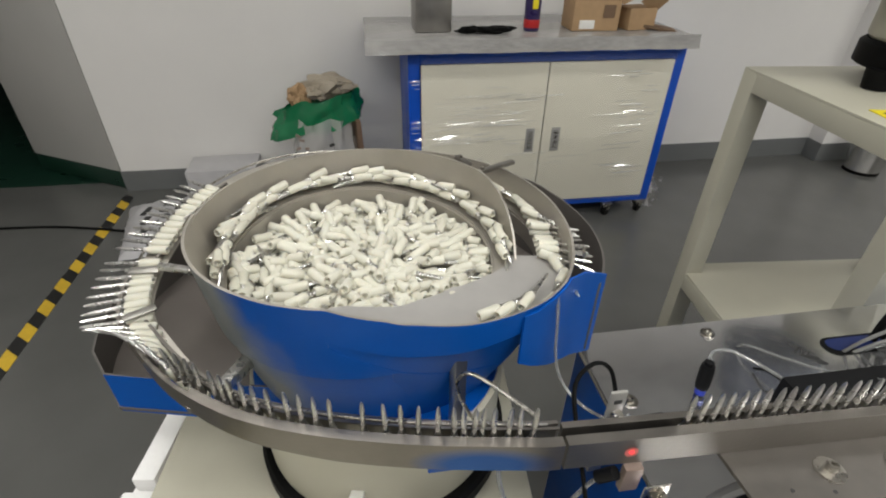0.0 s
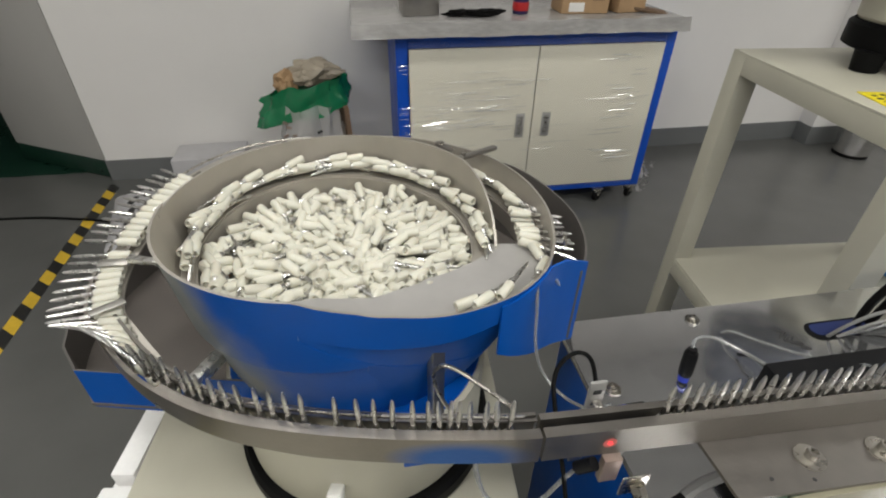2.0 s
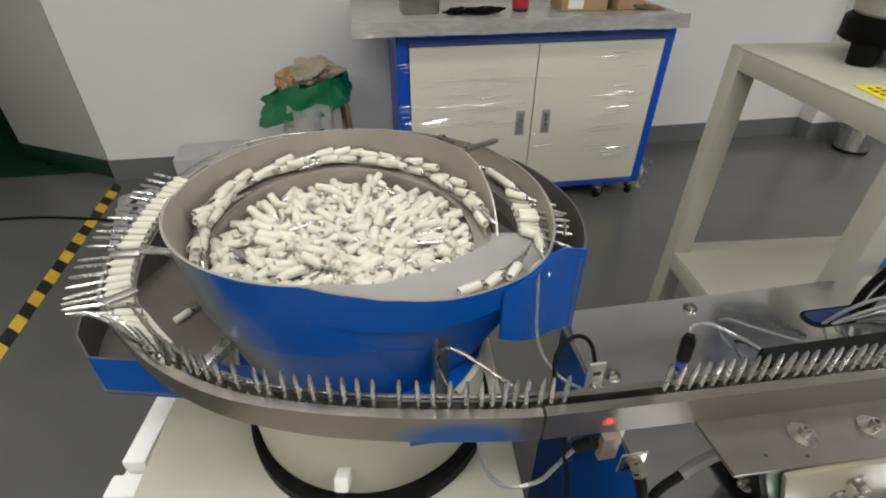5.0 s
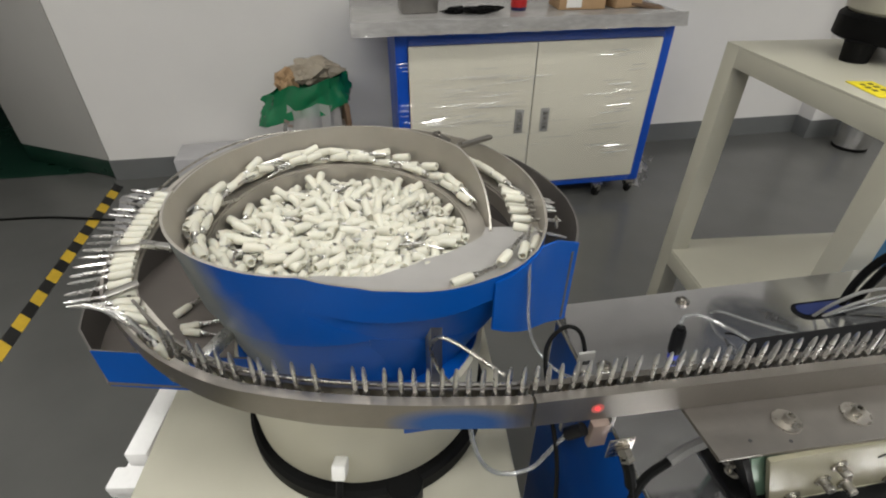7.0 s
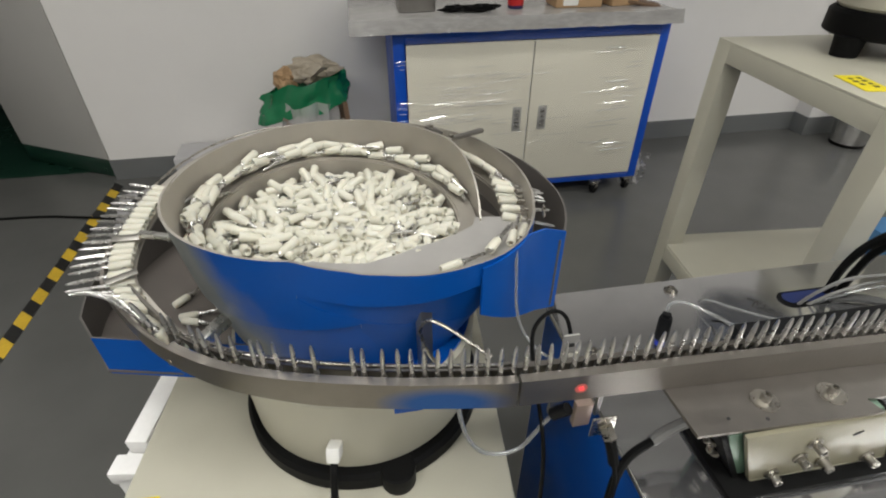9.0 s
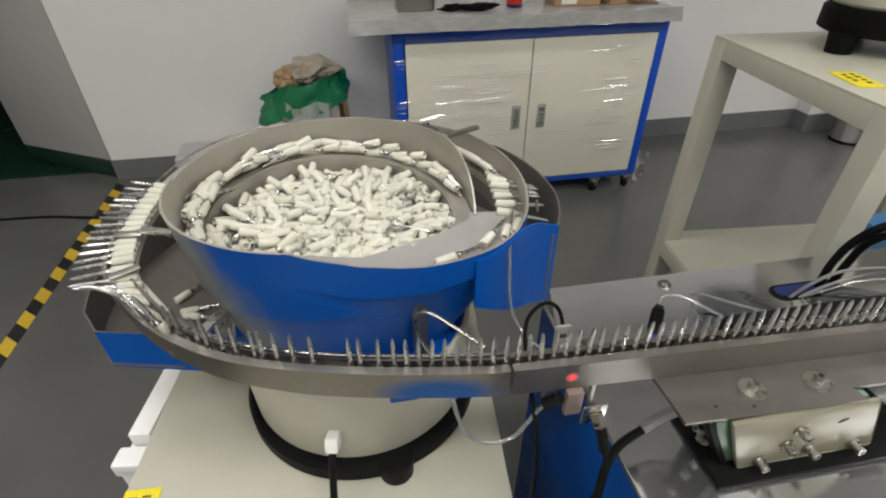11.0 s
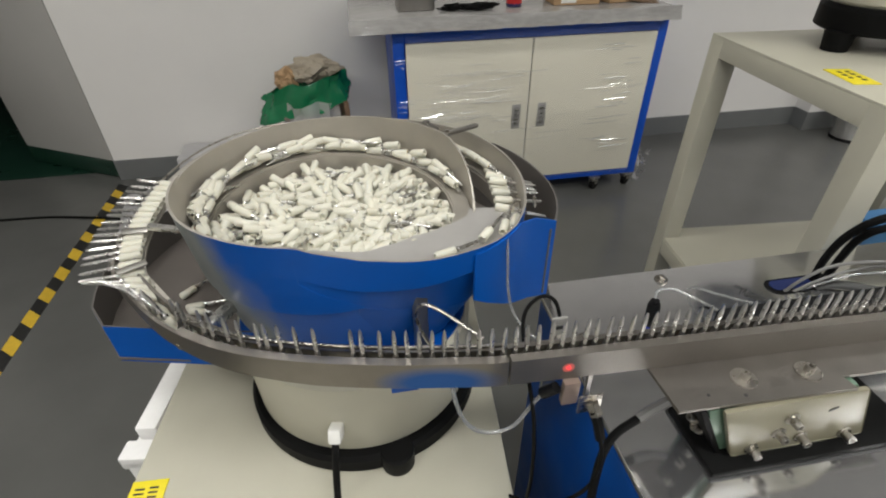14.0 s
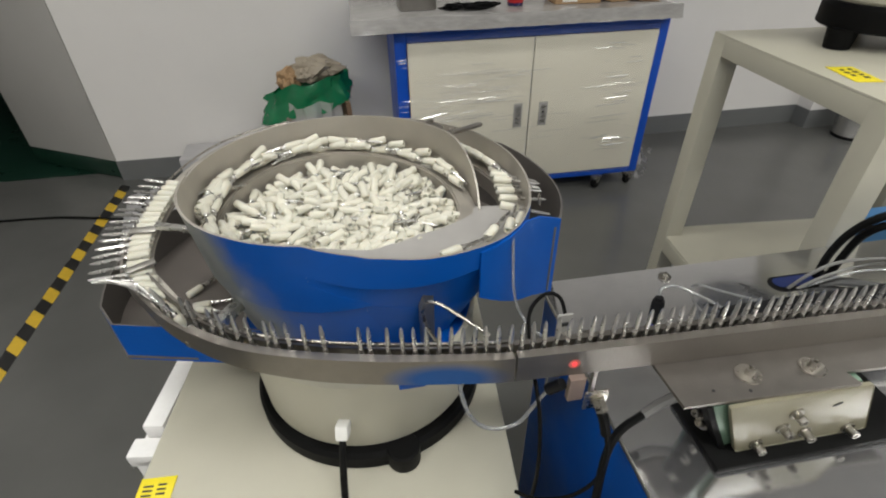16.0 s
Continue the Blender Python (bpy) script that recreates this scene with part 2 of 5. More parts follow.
def lathe(bm, prof, n=24, m=None, mi=0, a0=0.0, a1=360.0):
    """Turn (r, z) pairs about z."""
    full = abs(a1 - a0) >= 359.9
    k = n if full else n + 1
    rings = []
    for r, z in prof:
        ring = []
        for i in range(k):
            a = radians(a0 + (a1 - a0) * i / n)
            ring.append(bm.verts.new((r * math.cos(a), r * math.sin(a), z)))
        rings.append(ring)
    made = [v for ring in rings for v in ring]
    for p, q in zip(rings, rings[1:]):
        for i in range(n):
            j = (i + 1) % k
            bm.faces.new((p[i], p[j], q[j], q[i])).material_index = mi
    for ring, (r, z) in ((rings[0], prof[0]), (rings[-1], prof[-1])):
        if full and r > 1e-5 and prof[0] != prof[-1]:
            bm.faces.new(ring).material_index = mi
    if m is not None:
        bmesh.ops.transform(bm, matrix=m, verts=made)
    return bm


def lathed(prof, n=24, m=None):
    return lathe(bmesh.new(), prof, n, m)


def smooth_line(points, n=8):
    P = [Vector(p) for p in points]
    Q = [2 * P[0] - P[1], *P, 2 * P[-1] - P[-2]]
    out = []
    for a, b, c, d in zip(Q, Q[1:], Q[2:], Q[3:]):
        for k in range(n):
            t = k / n
            out.append(0.5 * (2 * b + (c - a) * t + (2 * a - 5 * b + 4 * c - d) * t * t + (3 * b - a - 3 * c + d) * t ** 3))
    return out + [P[-1]]


def hose(bm, points, r, n=8, steps=8, mi=0, close=True):
    L = smooth_line(points, steps) if steps else [Vector(p) for p in points]
    rings = []
    up = Vector((0.13, 0.31, 0.94))
    for i, p in enumerate(L):
        t = (L[min(i + 1, len(L) - 1)] - L[max(i - 1, 0)]).normalized()
        side = t.cross(up).normalized()
        up = side.cross(t).normalized()
        rings.append([bm.verts.new(p + r * (math.cos(2 * math.pi * k / n) * side + math.sin(2 * math.pi * k / n) * up)) for k in range(n)])
    for a, b in zip(rings, rings[1:]):
        for k in range(n):
            bm.faces.new((a[k], a[(k + 1) % n], b[(k + 1) % n], b[k])).material_index = mi
    if close:
        bm.faces.new(rings[0]).material_index = mi
        bm.faces.new(rings[-1]).material_index = mi
    return bm


def hosed(points, r, n=8, steps=8):
    return hose(bmesh.new(), points, r, n, steps)


def sheet(bm, line, thick, inside=0, outside=1):
    """A standing sheet along line, rows of (x, y, z_low, z_high); thickness to the left of the way; materials per side."""
    n = len(line)
    rows = []
    for i, (x, y, a, b) in enumerate(line):
        p, q = line[max(i - 1, 0)], line[min(i + 1, n - 1)]
        t = Vector((q[0] - p[0], q[1] - p[1], 0)).normalized()
        s = Vector((-t.y, t.x, 0)) * thick
        rows.append([bm.verts.new(c) for c in ((x, y, a), (x, y, b), (x + s.x, y + s.y, b), (x + s.x, y + s.y, a))])
    for p, q in zip(rows, rows[1:]):
        for k, mi in ((0, outside), (1, inside), (2, inside), (3, inside)):
            j = (k + 1) % 4
            bm.faces.new((p[k], p[j], q[j], q[k])).material_index = mi
    bm.faces.new(rows[0])
    bm.faces.new(rows[-1])
    return bm


def cone_sheet(bm, low, high, thick, inside=0, outside=1):
    """A leaning sheet between a low and a high line of points round the bowl; thickness towards the bowl's axis."""
    rows = []
    for p, q in zip(low, high):
        d = V(CX - q.x, CY - q.y, 0).normalized() * thick
        rows.append([bm.verts.new(c) for c in (p, q, q + d, p + d)])
    for p, q in zip(rows, rows[1:]):
        for k, mi in ((0, outside), (1, inside), (2, inside), (3, outside)):
            j = (k + 1) % 4
            bm.faces.new((p[k], p[j], q[j], q[k])).material_index = mi
    bm.faces.new(rows[0])
    bm.faces.new(rows[-1])
    return bm


def band(bm, inner, outer, thick, mi=0):
    """A flat strip between two lines of points, with thickness downwards."""
    rows = []
    for p, q in zip(inner, outer):
        p, q = Vector(p), Vector(q)
        d = Vector((0, 0, thick))
        rows.append([bm.verts.new(c) for c in (p, q, q - d, p - d)])
    for a, b in zip(rows, rows[1:]):
        for k in range(4):
            bm.faces.new((a[k], a[(k + 1) % 4], b[(k + 1) % 4], b[k])).material_index = mi
    bm.faces.new(rows[0]).material_index = mi
    bm.faces.new(rows[-1]).material_index = mi
    return bm


def table_value(rows, a):
    for (a0, v0), (a1, v1) in zip(rows, rows[1:]):
        if a <= a1:
            t = max(0.0, (a - a0) / (a1 - a0))
            return v0 + (v1 - v0) * t
    return rows[-1][1]


def structure(name, bm, m, label, category="structure", smooth=False):
    ob = finish(name, bm, m, smooth=smooth)
    return tagged(ob, label, category, kind="structure")


# ---- room ----
WALL_Y = 0.589
DOOR_X = -1.548
structure("floor", boxed((-4.2, -6.0, -0.1), (4.6, 0.70, 0.0)), FLOOR, "grey glossy epoxy floor of the workshop", "floor")
structure("floor_beyond", boxed((-6.5, 0.70, -0.1), (DOOR_X + 0.2, 5.0, -0.002)), GREENFLOOR, "dark green epoxy floor beyond the doorway", "floor")
structure("wall_north", boxed((DOOR_X, WALL_Y, 0), (4.6, WALL_Y + 0.16, 2.9)), WALL, "white painted workshop wall", "wall")
structure("wall_north_west", boxed((-4.2, WALL_Y, 0), (-2.75, WALL_Y + 0.16, 2.9)), WALL, "white painted wall past the doorway", "wall")
structure("wall_over_door", boxed((-2.75, WALL_Y, 2.1), (DOOR_X, WALL_Y + 0.16, 2.9)), WALL, "white painted wall above the doorway", "wall")
structure("wall_west", boxed((-4.36, -6.0, 0), (-4.2, WALL_Y, 2.9)), WALL, "white painted side wall", "wall")
structure("wall_east", boxed((4.6, -6.0, 0), (4.76, WALL_Y + 0.16, 2.9)), WALL, "white painted side wall", "wall")
structure("wall_south", boxed((-4.36, -6.16, 0), (4.76, -6.0, 2.9)), WALL, "white painted rear wall", "wall")
structure("ceiling", boxed((-4.36, -6.16, 2.9), (4.76, 5.0, 3.0)), CEIL, "plain grey ceiling", "ceiling")
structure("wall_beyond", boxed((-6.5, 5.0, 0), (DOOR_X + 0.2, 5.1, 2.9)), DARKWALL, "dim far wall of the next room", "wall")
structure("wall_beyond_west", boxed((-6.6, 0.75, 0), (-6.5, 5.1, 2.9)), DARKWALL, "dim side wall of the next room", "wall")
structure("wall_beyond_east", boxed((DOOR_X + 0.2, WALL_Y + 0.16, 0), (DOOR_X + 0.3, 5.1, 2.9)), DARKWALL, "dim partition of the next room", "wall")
structure("baseboard", boxed((DOOR_X - 0.004, WALL_Y - 0.006, 0), (2.5535, WALL_Y + 0.001, 0.112)), SKIRT, "dark grey painted skirting band along the wall", "baseboard")
structure("column", boxed((2.56, 0.475, 0.112), (3.1, WALL_Y - 0.001, 2.9)), WALL, "white painted column standing out of the wall", "column")
structure("baseboard_column", boxed((2.554, 0.469, 0), (3.106, WALL_Y - 0.002, 0.112)), SKIRT, "dark grey skirting round the column", "baseboard")
structure("baseboard_east", boxed((3.108, WALL_Y - 0.006, 0), (4.6, WALL_Y + 0.001, 0.112)), SKIRT, "dark grey painted skirting band along the wall", "baseboard")

for lx, ly in LAMPS:
    lamp = tagged(empty("ceiling_light", (lx, ly, 2.86)), "slim white ceiling light panel, switched on", "ceiling light", "ceiling lights")
    part("frame", boxed((-0.61, -0.17, 0.0), (0.61, 0.17, 0.04), 0.004), WHITEPL, lamp)
    part("diffuser", boxed((-0.58, -0.145, -0.006), (0.58, 0.145, -0.001)), PANEL, lamp, "glowing opal diffuser")

# door leaf, swung open away from the room
leaf = tagged(empty("door_leaf", (DOOR_X, WALL_Y + 0.03, 0), 150.5), "grey-white door leaf swung open into the dark room", "door")
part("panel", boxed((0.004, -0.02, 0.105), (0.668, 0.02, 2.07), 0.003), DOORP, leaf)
# added strip in place of the dark gap and green floor below the leaf
part("kick_plate", boxed((0.004, -0.018, 0.006), (0.668, 0.018, 0.1045), 0.002), GREENFLOOR, leaf, "dark green strip standing in for the dark floor under the leaf")
part("handle", hosed([(0.62, -0.02, 1.0), (0.62, -0.06, 1.0), (0.52, -0.065, 1.0)], 0.009), BOLTSTEEL, leaf, "steel lever handle")

# floor tape, alternate black and yellow pieces
tape = tagged(new("floor_tape"), "yellow and black striped marking tape on the floor", "floor tape", kind="structure")
T0, T1 = V(-1.517, 0.515, 0), V(-1.462, -1.45, 0)
tdir = (T1 - T0).normalized()
tn = V(-tdir.y, tdir.x, 0)
step, wid = 0.068, 0.027
for k in range(31):
    bm = bmesh.new()
    a, b = T0 + tdir * step * k, T0 + tdir * step * (k + 1)
    sh = tdir * 0.022
    vs = [bm.verts.new(c + V(0, 0, h)) for h in (0.0, 0.0015) for c in (a - tn * wid - sh, a + tn * wid + sh, b + tn * wid + sh, b - tn * wid - sh)]
    for f in ((0, 1, 2, 3), (4, 5, 6, 7), (0, 1, 5, 4), (1, 2, 6, 5), (2, 3, 7, 6), (3, 0, 4, 7)):
        bm.faces.new([vs[i] for i in f])
    finish("stripe", bm, TAPEK if k % 2 == 0 else TAPEY, tape, smooth=False)

cable = finish("floor_cable", hosed([(-3.0, 0.33, 0.006), (-2.4, 0.25, 0.006), (-1.99, 0.235, 0.006), (-1.75, 0.22, 0.006), (-1.55, 0.176, 0.007), (-1.3, 0.12, 0.006), (-1.0, 0.16, 0.006)], 0.006), BLACK)
tagged(cable, "black cable lying across the grey floor", "cable")


# ---- workbench cabinet ----
def workbench():
    w = tagged(empty("workbench_cabinet", (0, 0, 0)), "blue-framed cream two-door workbench cabinet on castors, wrapped in film", "cabinet")
    x0, x1, z0, z1, dep = -0.052, 1.150, 0.070, 0.812, 0.52
    part("front_rail", boxed((x0, 0.004, z1 - 0.052), (x1, 0.045, z1), 0.003), BLUEFRAME, w)
    part("front_rail", boxed((x0, 0.004, z0), (x1, 0.045, z0 + 0.034), 0.003), BLUEFRAME, w)
    for a, b in ((x0, x0 + 0.048), (x1 - 0.048, x1)):
        part("post", boxed((a, 0.003, z0 + 0.001), (b, 0.05, z1 - 0.001), 0.003), BLUEFRAME, w)
    part("carcass", boxed((x0 + 0.004, 0.046, z0 + 0.004), (x1 - 0.004, dep, z1 - 0.004), 0.004), BLUEFRAME, w)
    for k, (a, b, hx) in enumerate(((0.0, 0.538, 0.486), (0.543, 1.099, 0.605))):
        d = part("door", boxed((a, -0.012, 0.109), (b, 0.004, 0.758), 0.003), CREAMDOOR, w, "cream painted steel door")
        bm = boxed((hx - 0.020, -0.0155, 0.37), (hx + 0.020, -0.0115, 0.48), 0.0015)
        part("handle", bm, ZINC, d, "recessed steel pull handle")
        part("handle_recess", boxed((hx - 0.011, -0.017, 0.382), (hx + 0.011, -0.0150, 0.468), 0.0005), GREYCAB, d, "dark handle recess")
        for g in range(4):
            part("handle_rib", boxed((hx - 0.011, -0.0185, 0.388 + g * 0.021), (hx + 0.011, -0.0165, 0.397 + g * 0.021)), BOLTSTEEL, d)
    part("worktop", boxed((-0.215, -0.05, z1 + 0.001), (1.152, 0.53, z1 + 0.046), 0.006), FILMTOP, w, "worktop covered in wrinkled clear film")
    # loose film hanging from the edges of the top and at the bottom corner
    rng = random.Random(5)
    bm = bmesh.new()
    n = 60
    rows = []
    for i in range(n + 1):
        x = -0.218 + 1.374 * i / n
        rows.append([bm.verts.new((x, -0.052 - 0.006 * rng.random() - 0.004 * j, z1 + 0.052 - 0.017 * j + 0.0013 * rng.uniform(-1, 1) + 0.003 * noise.noise((x * 5, j, 0)))) for j in range(4)])
    for a, b in zip(rows, rows[1:]):
        for j in range(3):
            bm.faces.new((a[j], a[j + 1], b[j + 1], b[j]))
    part("film_skirt", bm, FILMTOP, w, "wrinkled film folded over the worktop's edge")
    # stretch wrap round the doors: horizontal creases
    bm = bmesh.new()
    nz, nx = 90, 24
    grid = []
    for j in range(nz + 1):
        z = 0.10 + 0.69 * j / nz
        tilt = rng.uniform(-1, 1)
        row = []
        for i in range(nx + 1):
            x = 0.002 + 1.095 * i / nx
            y = -0.019 - 0.0022 * noise.noise((x * 2.2, z * 42, 1.3)) - 0.0016 * noise.noise((x * 6, z * 90, 7.1)) + 0.0006 * tilt
            row.append(bm.verts.new((x, y, z + 0.012 * noise.noise((x * 2.0, z * 3, 4)))))
        grid.append(row)
    for a, b in zip(grid, grid[1:]):
        for i in range(nx):
            bm.faces.new((a[i], a[i + 1], b[i + 1], b[i]))
    f = part("stretch_wrap", bm, FILM, w, "clear stretch wrap with glinting creases")
    f.visible_shadow = False
    # crease strips: the wrap's glints are put into their white and their tilt
    bm = bmesh.new()
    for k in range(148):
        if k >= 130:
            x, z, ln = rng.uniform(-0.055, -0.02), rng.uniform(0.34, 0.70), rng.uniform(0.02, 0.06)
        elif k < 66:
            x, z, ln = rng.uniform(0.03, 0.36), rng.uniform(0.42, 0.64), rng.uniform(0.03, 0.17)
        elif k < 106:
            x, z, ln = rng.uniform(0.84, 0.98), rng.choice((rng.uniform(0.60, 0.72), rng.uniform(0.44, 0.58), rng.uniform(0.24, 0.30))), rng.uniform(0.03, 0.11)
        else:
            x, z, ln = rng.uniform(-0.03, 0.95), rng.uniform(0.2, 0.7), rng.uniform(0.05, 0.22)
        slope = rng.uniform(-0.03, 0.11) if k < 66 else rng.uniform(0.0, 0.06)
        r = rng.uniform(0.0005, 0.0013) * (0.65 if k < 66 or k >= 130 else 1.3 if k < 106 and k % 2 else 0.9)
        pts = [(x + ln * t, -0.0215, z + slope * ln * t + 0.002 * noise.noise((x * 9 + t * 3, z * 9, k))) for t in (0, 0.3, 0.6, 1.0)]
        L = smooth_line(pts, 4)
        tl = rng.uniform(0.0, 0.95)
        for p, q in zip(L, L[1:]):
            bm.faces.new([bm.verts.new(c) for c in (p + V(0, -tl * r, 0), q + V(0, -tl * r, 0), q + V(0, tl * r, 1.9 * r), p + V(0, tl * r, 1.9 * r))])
    tagged(part("film_crease", bm, CREASEGLINT, w, "raised creases of the stretch wrap, their glints put into white strips"), kind="stuff")
    bm = bmesh.new()
    for i in range(90):
        x, z = 1.155 + 0.08 * rng.random() ** 1.5, 0.02 + 0.14 * rng.random()
        y = 0.02 + 0.12 * rng.random()
        a = bm.verts.new((x, y, z))
        b = bm.verts.new((x + rng.uniform(-.022, .022), y + rng.uniform(-.03, .03), max(0.004, z + rng.uniform(-.03, .03))))
        c = bm.verts.new((x + rng.uniform(-.022, .022), y + rng.uniform(-.03, .03), max(0.004, z + rng.uniform(-.03, .03))))
        bm.faces.new((a, b, c))
    part("film_tail", bm, CLEARBAG, w, "crumpled tail of loose film")
    for cx, cy in ((0.03, 0.07), (0.935, 0.015), (1.118, 0.035), (0.03, 0.46), (1.11, 0.46)):
        c = part("castor", boxed((cx - 0.028, cy - 0.028, 0.060), (cx + 0.028, cy + 0.028, 0.0695), 0.002), BOLTSTEEL, w, "steel swivel castor")
        part("fork", boxed((cx - 0.016, cy - 0.030, 0.030), (cx + 0.016, cy + 0.012, 0.061), 0.004), BOLTSTEEL, c)
        part("wheel", lathed([(0.0, -0.011), (0.026, -0.011), (0.0278, -0.007), (0.0278, 0.007), (0.026, 0.011), (0.0, 0.011)], 20,
                             pose(cx, cy - 0.016, 0.0278, 90, 0, 35)), BLACK, c, "black rubber wheel")
    return w


workbench()
TOPZ = 0.8595

# ---- things on the workbench ----
sbox = tagged(empty("steel_canister", (0.065, 0.17, TOPZ), 3), "brushed steel box standing on the film-covered worktop", "container")
part("body", boxed((-0.075, -0.06, 0), (0.075, 0.06, 0.24), 0.006), STEEL, sbox)
part("lid", boxed((-0.078, -0.063, 0.24), (0.078, 0.063, 0.262), 0.004), STEEL, sbox)


def glove(at, rz, s):
    bm = bmesh.new()
    bmesh.ops.create_icosphere(bm, subdivisions=4, radius=1)
    for v in bm.verts:
        f = 1 + 0.45 * noise.noise(v.co * 1.8 + V(s * 9, 0, 0)) + 0.25 * noise.noise(v.co * 4 + V(0, s * 7, 0))
        v.co = V(v.co.x * 0.07 * s * f, v.co.y * 0.022 * s * f, max(0, (v.co.z + 0.9) * 0.014 * s * f))
    ob = finish("black_clip", bm, BLACK)
    ob.matrix_basis = pose(*at, 0, 0, rz)
    return tagged(ob, "small crumpled black rubber piece on the worktop", "scrap")


glove((0.215, 0.09, TOPZ), 20, 0.9)
glove((0.315, 0.07, TOPZ), 5, 1.1)

can = tagged(empty("spray_can", (0.486, 0.13, TOPZ)), "dark blue spray can with a red band", "spray can")
part("body", lathed([(0.0, 0), (0.031, 0), (0.033, 0.004), (0.033, 0.17), (0.026, 0.188), (0.0, 0.188)], 24), PURPLE, can)
part("band", lathed([(0.0334, 0.012), (0.0338, 0.013), (0.0338, 0.043), (0.0334, 0.044)], 24), RED, can, "red band")
part("emblem", boxed((-0.012, -0.0352, 0.085), (0.012, -0.033, 0.13), 0.001), YELLOW, can, "plain yellow emblem")
part("cap", lathed([(0.0, 0.188), (0.025, 0.188), (0.024, 0.222), (0.0, 0.224)], 20), RED, can)

carton = tagged(empty("cardboard_box", (0.755, 0.16, TOPZ), -3), "open brown cardboard box with raised flaps", "box")
part("body", boxed((-0.10, -0.075, 0), (0.10, 0.075, 0.115), 0.003), CARD, carton)
part("flap", boxed((-0.002, -0.09, -0.002), (0.002, 0.07, 0.10), 0.001, pose(0.105, 0, 0.105, 0, 62, 0)), CARD, carton)
part("flap", boxed((-0.09, -0.002, 0), (0.10, 0.002, 0.09), 0.001, pose(0, 0.07, 0.112, -20, 0, 0)), CARD, carton)
part("label", boxed((-0.07, -0.0775, 0.008), (-0.005, -0.0745, 0.042), 0.0005), WHITEPL, carton, "white shipping label")
part("print", boxed((0.028, -0.0772, 0.05), (0.078, -0.0746, 0.10), 0.0005), CARDDARK, carton, "dark printed square")
carton2 = tagged(empty("small_carton", (0.955, 0.15, TOPZ), 8), "small torn cardboard carton", "box")
part("body", boxed((-0.065, -0.06, 0), (0.065, 0.06, 0.085), 0.003), CARD, carton2)
part("flap", boxed((-0.06, -0.002, 0), (0.06, 0.002, 0.085), 0.001, pose(0.02, -0.05, 0.085, 35, 25, 20)), CARD, carton2)
tagged(finish("dark_sheet", boxed((-0.10, -0.05, 0), (0.10, 0.05, 0.012), 0.003, pose(1.045, 0.12, TOPZ, 0, 9, -20)), CARDDARK), "dark folded sheet beside the cartons", "sheet")


# ---- waste bag by the wall ----
def waste_bag():
    g = tagged(empty("waste_bag", (-0.437, 0.315, 0)), "clear waste bag with a green film cuff and cardboard inside", "bag")
    rng = random.Random(11)

    def skin(z0, z1, rx, ry, amp, n, m, seed):
        bm = bmesh.new()
        rows = []
        for j in range(m + 1):
            t = j / m
            row = []
            for i in range(n):
                a = 2 * math.pi * i / n
                f = 1 + amp * noise.noise((math.cos(a) * 2.6, math.sin(a) * 2.6, t * 2.5 + seed)) + 0.5 * amp * noise.noise((math.cos(a) * 8, math.sin(a) * 8, t * 5 + seed))
                r = (rx[0] + (rx[1] - rx[0]) * t, ry[0] + (ry[1] - ry[0]) * t)
                row.append(bm.verts.new((r[0] * f * math.cos(a), r[1] * f * math.sin(a), z0 + (z1 - z0) * t + 0.05 * amp * 4 * noise.noise((a * 1.3, t, seed)) * (1 if 0 < j else 0))))
            rows.append(row)
        for a, b in zip(rows, rows[1:]):
            for i in range(n):
                bm.faces.new((a[i], a[(i + 1) % n], b[(i + 1) % n], b[i]))
        return bm

    part("clear_film", skin(0.0, 0.47, (0.17, 0.13), (0.17, 0.13), 0.25, 48, 14, 1), CLEARBAG, g, "crinkled clear film")
    bm = skin(0.425, 0.560, (0.185, 0.165), (0.11, 0.09), 0.16, 60, 9, 5)
    for v in bm.verts:
        wing = max(0.0, -v.co.x - 0.08) / 0.11
        v.co.z += 0.22 * v.co.x - 0.006 + 0.018 * noise.noise(v.co * 9) - 0.012 * wing
        v.co.x -= 0.10 * max(0, 0.50 - v.co.z) + 0.045 * wing
    part("green_cuff", bm, GREENBAG, g, "crumpled green plastic cuff")

    def crumple(at, size, seed):
        bm = bmesh.new()
        bmesh.ops.create_icosphere(bm, subdivisions=4, radius=1)
        for v in bm.verts:
            n = v.co.copy()
            f = 1 + 0.35 * noise.noise(n * 1.7 + V(seed, 0, 0)) + 0.22 * noise.noise(n * 4.5 + V(0, seed, 0))
            v.co = V(at[0] + n.x * size[0] * f, at[1] + n.y * size[1] * f, at[2] + n.z * size[2] * f)
        return bm

    part("card_scrap", crumple((-0.10, -0.01, 0.565), (0.055, 0.05, 0.05), 3), CARD, g, "folded brown card scrap")
    part("paper_scrap", crumple((0.03, 0.02, 0.60), (0.115, 0.06, 0.050), 8), PAPER, g, "crumpled beige wrapping paper")
    part("white_scrap", crumple((-0.005, -0.01, 0.580), (0.06, 0.04, 0.035), 14), PAPER, g, "white paper scrap")
    part("dark_board", boxed((-0.015, -0.1, 0), (0.006, 0.1, 0.46), 0.002, pose(0.17, 0.0, 0.003, 0, -2, 10)), CARDDARK, g, "dark board at the side")
    for k in range(9):
        part("print_mark", boxed((-0.012, -0.002, -0.006), (0.012, 0.002, 0.006), 0.0005, pose(rng.uniform(-0.12, 0.12), -0.135 + 0.004 * k % 0.01, rng.uniform(0.28, 0.42), 0, rng.uniform(-30, 30), 0)), (COPPER if k % 3 else INK), g)
    return g


